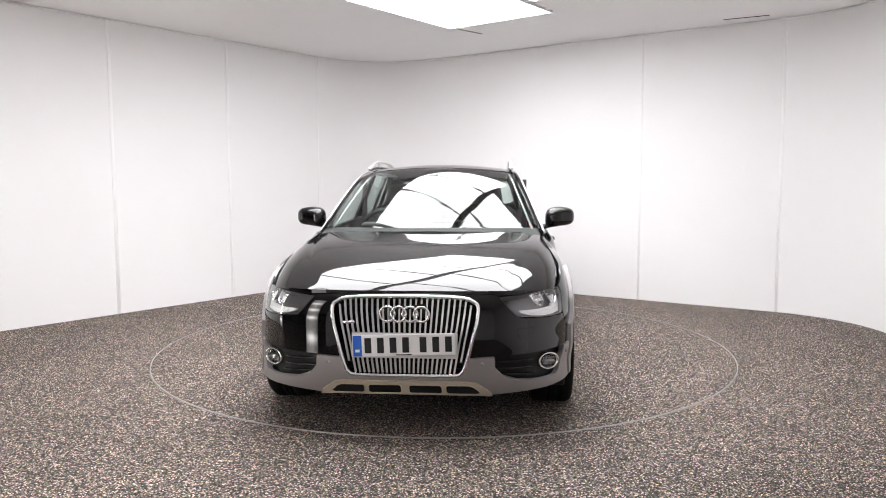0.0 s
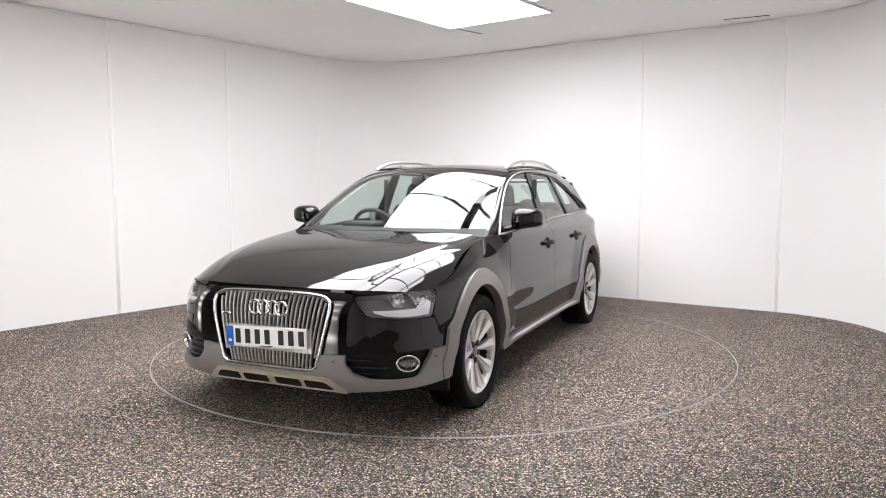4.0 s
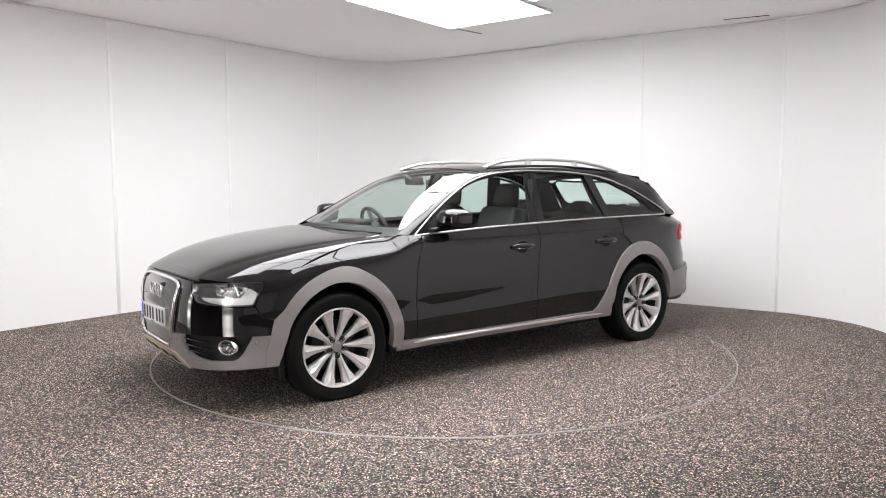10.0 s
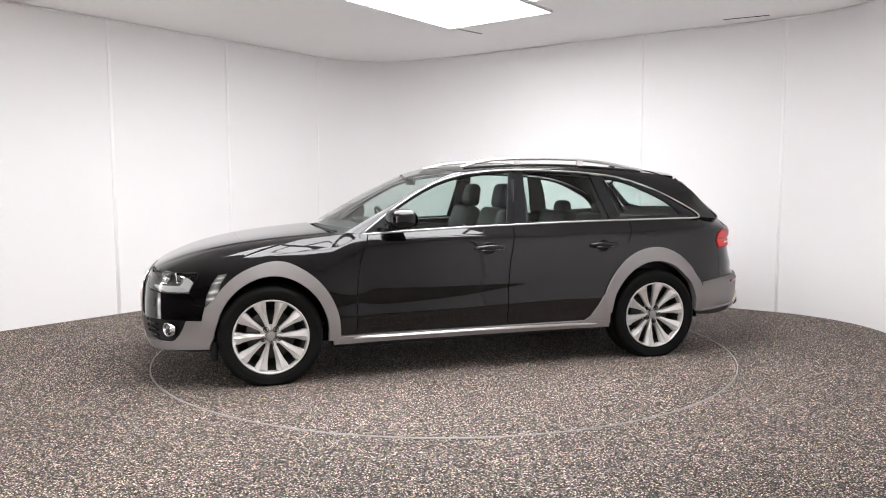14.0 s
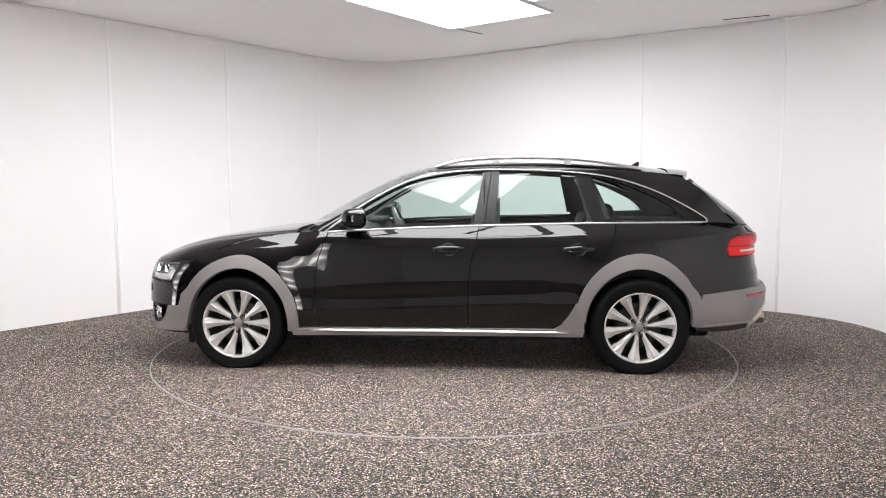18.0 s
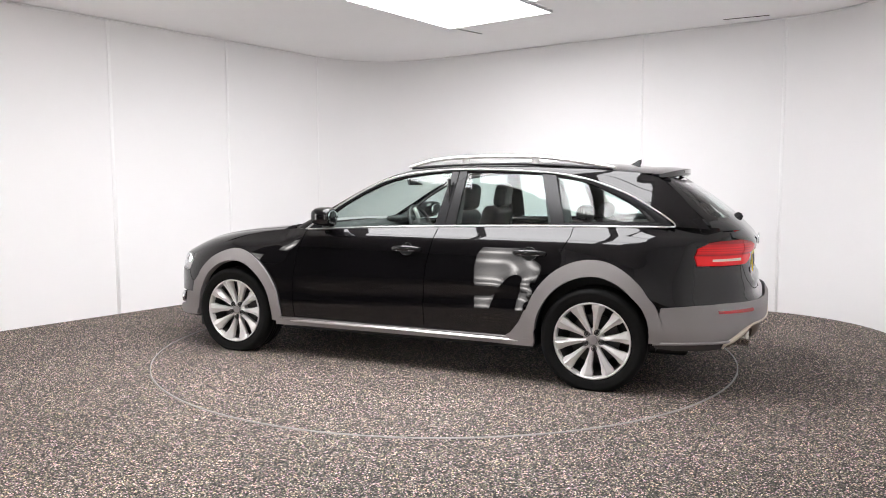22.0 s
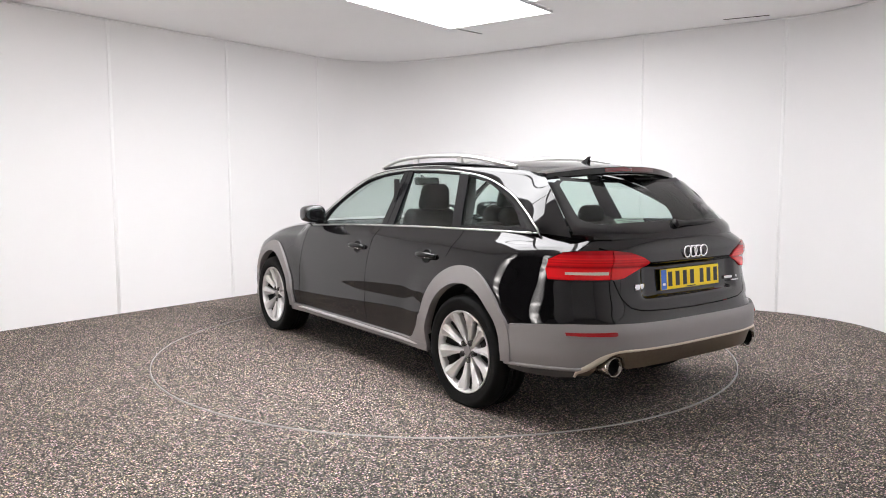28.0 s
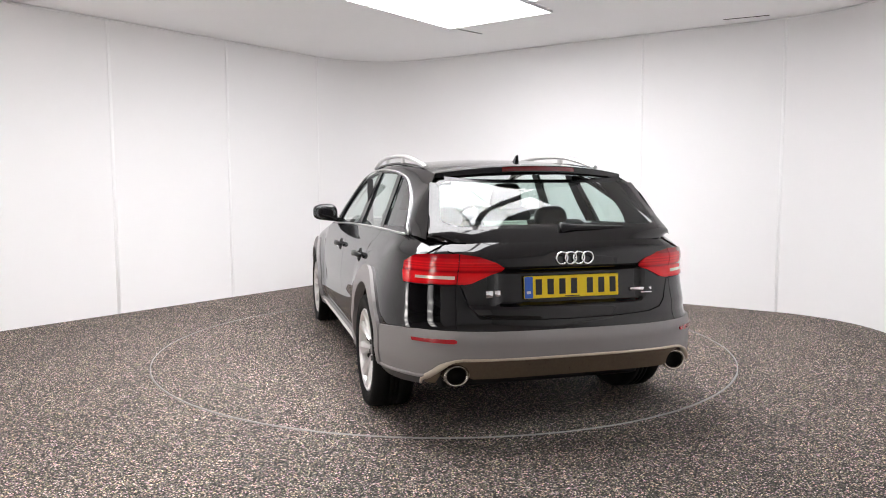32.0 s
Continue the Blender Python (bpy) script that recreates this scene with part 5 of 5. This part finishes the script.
def top_panels(car):
    # bonnet
    def bonnet(x, y, off):
        return Vector((x, y, hood_z(x, y) + off))
    side = []
    for x in (1.0, 1.1, 1.2, 1.3, 1.4, 1.5, 1.6, 1.68, 1.75, 1.80, 1.84):
        side.append((x, abs(skin(ax(x), HOOD_EDGE(x) - 0.002).y) - 0.003))
    front = [(hood_front(y) - 0.003, y) for y in (0.745, 0.70, 0.64, 0.57, 0.50, 0.42, 0.34, 0.25, 0.12)] + [(hood_front(0) - 0.003, 0.0)]
    rear = [(1.035, 0.0), (1.03, 0.3), (1.02, 0.55)]
    half = rear + side + front
    poly = half + [(x, -y) for x, y in half[-2:0:-1]]
    part("bonnet", patch(poly, bonnet, 0.0, 0.02, 0.03, step2=0.012), PAINT, car, "long arched bonnet", False)
    # windscreen
    e = spline(EDGE[:5], 21)
    b = spline([(0.175, 0.004), (0.16, 0.02), (0.13, 0.030), (0.105, 0.038), (0.075, 0.042)], 21)
    part("windscreen", crown([(p[0], p[1] - 0.012, p[2] - 0.002) for p in e[1:18]], b[1:18], 24, 24), SCREENGLASS, car, "raked windscreen")
    ry_, rz_ = Curve(*[(-p[0], p[1]) for p in EDGE[2:10]]), Curve(*[(-p[0], p[2]) for p in EDGE[2:10]])
    bx_ = Curve((-0.12, 0.105), (0.1, 0.075), (0.5, 0.03), (1.0, 0.0), (1.4, -0.025), (1.7, -0.06))
    bz_ = Curve((-0.12, 0.038), (0.1, 0.042), (0.5, 0.043), (1.0, 0.044), (1.4, 0.046), (1.7, 0.05))
    xs = np.linspace(float(e[17][0]), -1.69, 12)
    part("roof", crown([(x, ry_(-x), rz_(-x)) for x in xs], [(bx_(-x), bz_(-x)) for x in xs], 40, 24), PAINT, car, "gloss black roof")
    # scuttle and front wipers
    part("scuttle", crown([(0.86, 0.715, 0.955), (1.0, 0.70, 0.938)], [(0.19, 0.0), (0.06, 0.02)], 5, 20), PLASTIC, car)
    for y0, y1 in ((0.62, 0.02), (0.05, -0.55)):
        line = [(0.995 - 0.15 * abs(y) ** 2, y, 0.978 - 0.01 * abs(y)) for y in np.linspace(y0, y1, 14)]
        part("front_wiper", tube(line, 0.006, 6), PLASTIC, car, "black wiper")
    fin = bmesh.new()
    prof = [(-1.44, 1.418), (-1.48, 1.434), (-1.525, 1.462), (-1.545, 1.466), (-1.545, 1.44), (-1.53, 1.415)]
    l = [fin.verts.new((x, 0.016 if z < 1.43 else 0.005, z)) for x, z in prof]
    r = [fin.verts.new((x, -0.016 if z < 1.43 else -0.005, z)) for x, z in prof]
    fin.faces.new(l)
    fin.faces.new(r[::-1])
    for i in range(6):
        fin.faces.new((l[i], r[i], r[(i + 1) % 6], l[(i + 1) % 6]))
    bmesh.ops.recalc_face_normals(fin, faces=fin.faces[:])
    part("aerial", fin, GLOSSBLACK, car, "small black roof aerial", False)


def wheel(car, x, sg, mesh_cache={}):
    """Ten-spoke alloy wheel with a low tyre; the outside faces +y."""
    w = new("wheel")
    w.parent = car
    out = 0.784 if x > 0 else 0.792
    w.matrix_basis = pose(x, sg * out, HUB_Z) if sg > 0 else pose(x, sg * out, HUB_Z, 0, 0, 180)
    tagged(w, "ten-spoke silver alloy wheel with a black tyre")
    R = WHEEL_R
    if not mesh_cache:
        tyre = revolve([(0.236, -0.095), (0.248, -0.108), (0.278, -0.119), (0.308, -0.118), (R - 0.012, -0.108), (R - 0.003, -0.09), (R, -0.06), (R, -0.031), (R - 0.007, -0.030), (R - 0.007, -0.024), (R, -0.023), (R, -0.004),
                        (R - 0.007, -0.003), (R - 0.007, 0.003), (R, 0.004), (R, 0.023), (R - 0.007, 0.024), (R - 0.007, 0.030), (R, 0.031), (R, 0.06), (R - 0.003, 0.09), (R - 0.012, 0.108), (0.310, 0.118), (0.296, 0.1205), (0.293, 0.1190), (0.278, 0.1195), (0.255, 0.112), (0.243, 0.100)], 72)
        # the tyre stands flat on the ground, its wall bulging a little there
        for v in tyre.verts:
            if v.co.z < -HUB_Z + 0.03:
                v.co.y *= 1 + 1.6 * (-HUB_Z + 0.03 - v.co.z)
                v.co.z = max(v.co.z, -HUB_Z + 0.0005)
        rim = revolve([(0.226, 0.055), (0.229, 0.078), (0.232, 0.090), (0.238, 0.096), (0.243, 0.102), (0.2445, 0.108), (0.239, 0.112), (0.233, 0.107), (0.228, 0.085), (0.226, 0.055)], 72)
        spoke = bmesh.new()
        prof = [(0.040, 0.0130, 0.064), (0.070, 0.0130, 0.070), (0.100, 0.0165, 0.075), (0.135, 0.0215, 0.081), (0.165, 0.0265, 0.087), (0.186, 0.0320, 0.092), (0.200, 0.0385, 0.096), (0.216, 0.0400, 0.100), (0.236, 0.0425, 0.103)]
        rows = []
        for i, (r, h, y) in enumerate(prof):
            k = smooth01((r - 0.05) / 0.04) * smooth01((0.238 - r) / 0.03)
            rows.append([spoke.verts.new((r, y - 0.036, -h)), spoke.verts.new((r, y - 0.010 * k - 0.002, -h)), spoke.verts.new((r, y + 0.002 - 0.005 * k, -h * 0.86)), spoke.verts.new((r, y + 0.004 + 0.004 * k, h * 0.10)),
                         spoke.verts.new((r, y + 0.004 - 0.006 * k, h * 0.34)), spoke.verts.new((r, y + 0.002 - 0.012 * k, h * 0.90)), spoke.verts.new((r, y - 0.018, h)), spoke.verts.new((r, y - 0.036, h))])
        for i in range(len(rows) - 1):
            for k in range(7):
                spoke.faces.new((rows[i][k], rows[i][k + 1], rows[i + 1][k + 1], rows[i + 1][k]))
        bmesh.ops.recalc_face_normals(spoke, faces=spoke.faces[:])
        if sum(f.normal.y for f in spoke.faces) < 0:
            bmesh.ops.reverse_faces(spoke, faces=spoke.faces[:])
        hub = revolve([(0.0001, 0.071), (0.030, 0.0705), (0.033, 0.068), (0.035, 0.058), (0.060, 0.056), (0.066, 0.050), (0.070, 0.03), (0.070, 0.0)], 40)
        cap = revolve([(0.0001, 0.0775), (0.020, 0.0775), (0.022, 0.0765), (0.027, 0.0775), (0.030, 0.0755), (0.031, 0.07)], 30)
        bolt = revolve([(0.0001, 0.079), (0.0075, 0.079), (0.009, 0.076), (0.0095, 0.064), (0.0135, 0.064), (0.0145, 0.0785), (0.0175, 0.0775), (0.0185, 0.055)], 16)
        disc = revolve([(0.06, 0.02), (0.155, 0.02), (0.158, 0.016), (0.158, -0.006), (0.06, -0.006)], 48)
        barrel = revolve([(0.228, 0.07), (0.220, 0.02), (0.205, -0.05), (0.0001, -0.05)], 40)
        for n, bm, mat, smooth in (("tyre", tyre, RUBBER, True), ("rim", rim, ALLOY, True), ("spoke", spoke, ALLOY, False), ("hub", hub, ALLOY, True), ("hub_cap", cap, CLAD, True), ("wheel_bolt", bolt, BARREL, True), ("brake_disc", disc, BRAKE, True), ("inner_barrel", barrel, BARREL, True)):
            ob = link_mesh(n, bm, mat, smooth)
            mesh_cache[n] = ob.data
            bpy.data.objects.remove(ob)
    def put(n, m=None):
        ob = new(n, mesh_cache[n])
        ob.parent = w
        if m is not None:
            ob.matrix_basis = m
        return ob
    for n in ("tyre", "rim", "hub", "hub_cap", "brake_disc", "inner_barrel"):
        put(n)
    for i in range(10):
        put("spoke", pose(0, 0, 0, 0, 36 * i + (0 if x > 0 else 9), 0))
    for i in range(5):
        a = 72 * i + 18 + (0 if x > 0 else 9)
        put("wheel_bolt", pose(0, 0, 0, 0, a, 0) @ pose(0.054, 0, 0))
    return w


def underbody(car):
    bm = box(-1.95, 2.00, -0.60, 0.60, 0.20, 0.32, 0.03, 2)
    part("underbody", bm, PLASTIC, car)
    part("floor_pan", box(-1.0, 1.0, -0.80, 0.80, 0.20, 0.29, 0.02, 2), PLASTIC, car)
    # cabin tub: inner sides, firewall and load floor
    bm = bmesh.new()
    sec = [(-0.74, 0.97), (-0.76, 0.80), (-0.76, 0.29), (0.76, 0.29), (0.76, 0.80), (0.74, 0.97)]
    r0 = [bm.verts.new((0.80, y, min(z, 0.93))) for y, z in sec]
    r1 = [bm.verts.new((-1.98, y * 0.88, z)) for y, z in sec]
    for i in range(5):
        bm.faces.new((r0[i], r0[i + 1], r1[i + 1], r1[i]))
    bm.faces.new(r0)
    bm.faces.new(r1)
    part("cabin_tub", bm, TRIM_DARK, car, smooth=False)
    part("load_cover", box(-1.95, -1.05, -0.62, 0.62, 0.93, 0.945, 0.005, 1), TRIM_DARK, car)


def cabin(car):
    """What shows through the glass: dashboard, wheel, seats, mirror, linings."""
    prof = [(0.93, 0.955), (0.80, 0.985), (0.62, 0.985), (0.52, 0.955), (0.48, 0.86), (0.50, 0.60)]
    bm = bmesh.new()
    rows = [[bm.verts.new((x + (0.05 if abs(y) < 0.4 else -0.0), y, z)) for y in (-0.74, -0.45, -0.2, 0.2, 0.45, 0.74)] for x, z in prof]
    for i in range(len(rows) - 1):
        for k in range(5):
            bm.faces.new((rows[i][k], rows[i][k + 1], rows[i + 1][k + 1], rows[i + 1][k]))
    bmesh.ops.recalc_face_normals(bm, faces=bm.faces[:])
    part("dashboard", bm, TRIM_DARK, car)
    hood = box(0.50, 0.66, -0.52, -0.24, 0.97, 1.02, 0.02, 2)
    part("instrument_hood", hood, TRIM_DARK, car)
    tor = revolve([(0.185 + 0.016 * math.cos(2 * math.pi * k / 10), 0.016 * math.sin(2 * math.pi * k / 10)) for k in range(10)], 40, closed=True)
    st = part("steering_wheel", moved(tor, pose(0.38, -0.38, 0.93, 0, 0, -90) @ pose(0, 0, 0, -24, 0, 0)), LEATHER, car, "black leather steering wheel")
    hub = revolve([(0.0001, 0.03), (0.06, 0.028), (0.075, 0.01), (0.07, -0.04)], 24)
    part("wheel_hub", moved(hub, pose(0.38, -0.38, 0.93, 0, 0, 90) @ pose(0, 0, 0, 24, 0, 0)), TRIM_DARK, st)
    for a in (0, 180, 270):
        sp = box(0.05, 0.18, -0.012, 0.012, -0.018, 0.018, 0.006, 1)
        part("wheel_spoke", moved(sp, pose(0.38, -0.38, 0.93, 0, 0, -90) @ pose(0, 0, 0, -24, 0, 0) @ pose(0, 0, 0, 0, a, 0)), SATIN if a == 270 else TRIM_DARK, st)
    def seat(x, y, w, name, back_top):
        cush = box(-0.05, 0.48, -w / 2, w / 2, 0.0, 0.16, 0.05, 3)
        s = part(name, moved(cush, pose(x, y, 0.46, 0, -6, 0)), LEATHER, car, "black leather seat")
        bk = box(-0.08, 0.06, -w / 2, w / 2, 0.0, back_top, 0.05, 3)
        for v in bk.verts:
            if v.co.z > back_top * 0.7:
                v.co.y *= 1 - 0.55 * (v.co.z / back_top - 0.7)
        part("backrest", moved(bk, pose(x - 0.02, y, 0.52, 0, -17, 0)), LEATHER, s)
        return s
    def headrest(s, x, y, z, w=0.25, h=0.18):
        hr = box(-0.05, 0.05, -w / 2, w / 2, 0, h, 0.048, 4)
        for v in hr.verts:
            v.co.y *= 1 - 0.25 * (v.co.z / h) ** 2
        part("headrest", moved(hr, pose(x, y, z, 0, -10, 0)), LEATHER, s)
        for d in (-0.06, 0.06):
            part("headrest_post", tube([(x + 0.02, y + d, z - 0.08), (x, y + d, z + 0.03)], 0.006, 6), SATIN, s)
    for y in (0.37, -0.37):
        s = seat(-0.13, y, 0.48, "front_seat", 0.62)
        headrest(s, -0.358, y, 1.105, 0.26, 0.195)
        part("seat_belt", box(-0.345, -0.335, (0.655 if y > 0 else -0.695), (0.695 if y > 0 else -0.655), 0.75, 1.33), TRIM_DARK, s, smooth=False)
    for y in (0.36, -0.36):
        s = seat(-1.02, y, 0.62, "rear_seat", 0.56)
        headrest(s, -1.22, y, 1.03, 0.23, 0.12)
    # rear view mirror, sun visors, linings
    part("interior_mirror", moved(box(-0.012, 0.012, -0.12, 0.12, -0.03, 0.035, 0.012, 2), pose(0.26, 0, 1.315, 0, 12, 0)), TRIM_DARK, car, "dark interior mirror")
    part("interior_mirror_glass", moved(box(-0.0135, -0.0125, -0.105, 0.105, -0.020, 0.026), pose(0.26, 0, 1.315, 0, 12, 0)), CHROME, car, "silvered glass", False)
    part("mirror_stem", tube([(0.28, 0, 1.32), (0.34, 0, 1.36)], 0.012, 6), TRIM_DARK, car)
    part("headlining", crown([(0.05, 0.565, 1.375), (-0.5, 0.560, 1.400), (-1.1, 0.550, 1.388), (-1.6, 0.535, 1.345)], [(0.06, 0.03), (0.03, 0.032), (0.0, 0.034), (-0.03, 0.035)], 16, 14), HEADLINER, car, "pale grey headlining")
    for sg in (1, -1):
        part("pillar_lining", between([(p[0] - 0.02, p[1] - 0.055, p[2] - 0.015) for p in DLO[:6]], [(p[0] - 0.03, p[1] - 0.04, p[2] - 0.03) for p in EDGE[:6]], 30, 2, 0.0, sg < 0), HEADLINER, car, "pale pillar lining")
        part("pillar_lining", between([(-0.30, 0.725, 1.02), (-0.33, 0.66, 1.2), (-0.36, 0.585, 1.38)], [(-0.45, 0.725, 1.02), (-0.45, 0.66, 1.2), (-0.44, 0.585, 1.38)], 10, 2, 0.0, sg < 0), TRIM_DARK, car)
        part("pillar_lining", between([(-1.06, 0.70, 1.04), (-1.02, 0.63, 1.2), (-0.98, 0.57, 1.36)], [(-1.22, 0.69, 1.05), (-1.17, 0.62, 1.2), (-1.10, 0.56, 1.35)], 10, 2, 0.0, sg < 0), TRIM_DARK, car)


def load_space(car):
    """Dark trim round the load space: rear pillars inside, side panels below the windows, gate trim."""
    for sg in (1, -1):
        inner = [(-1.42, 0.572, 1.335), (-1.53, 0.590, 1.255), (-1.66, 0.620, 1.140), (-1.72, 0.640, 1.03)]
        outer = [(-1.70, 0.535, 1.335), (-1.80, 0.575, 1.250), (-1.90, 0.605, 1.140), (-1.98, 0.640, 1.02)]
        part("pillar_lining", between(inner, outer, 16, 3, 0.0, sg < 0), TRIM_DARK, car, "dark rear pillar lining")
        lip = [(-1.50, 0.595, 1.335), (-1.62, 0.625, 1.235), (-1.74, 0.655, 1.125), (-1.80, 0.680, 1.03)]
        part("pillar_lining", between(lip, inner, 16, 2, 0.0, sg < 0), TRIM_DARK, car, "dark rear pillar lining")
        part("load_side", between([(-1.15, 0.70, 1.045), (-1.5, 0.69, 1.05), (-1.82, 0.665, 1.05)], [(-1.15, 0.66, 0.95), (-1.5, 0.64, 0.95), (-1.9, 0.60, 0.95)], 10, 2, 0.0, sg < 0), TRIM_DARK, car)
    part("load_cover", moved(box(-0.36, 0.36, -0.62, 0.62, -0.006, 0.006, 0.004, 1), pose(-1.60, 0, 1.004)), TRIM_DARK, car, "dark pull-out load cover", False)
    part("gate_trim", crown([(-1.99, 0.64, 1.075), (-2.02, 0.64, 1.02), (-1.99, 0.62, 0.95)], [(-0.11, 0.0), (-0.11, 0.0), (-0.11, 0.0)], 6, 18, 3.4), TRIM_DARK, car)
    part("rear_header", crown([(-1.56, 0.53, 1.345), (-1.68, 0.53, 1.318)], [(-0.06, 0.035), (-0.10, 0.035)], 4, 14), TRIM_DARK, car)


def estate_car():
    car = new("estate_car")
    tagged(car, "glossy black estate car with grey cladding and silver alloy wheels", "car")
    underbody(car)
    for flip in (False, True):
        flank(car, flip)
        lamp_cluster(car, flip)
    nose(car)
    tail(car)
    top_panels(car)
    cabin(car)
    load_space(car)
    for x in (WHEEL_X, -WHEEL_X):
        for sg in (1, -1):
            wheel(car, x, sg)
    return car


CAR_OFF = (-0.00635, 0.0245)


def motions(car, table):
    rows_car, rows_table = [], []
    for i in range(33):
        a = turn(i)
        m = pose(0, 0, 0, 0, 0, a) @ pose(-CAR_OFF[0], -CAR_OFF[1], 0)
        rows_car.append((i, m))
        rows_table.append((i, pose(0, 0, 0, 0, 0, a)))
    walk(car, rows_car)
    walk(table, rows_table)


studio()
ceiling_lights()
entrance_lights()
TABLE = turntable()
CAR = estate_car()
motions(CAR, TABLE)
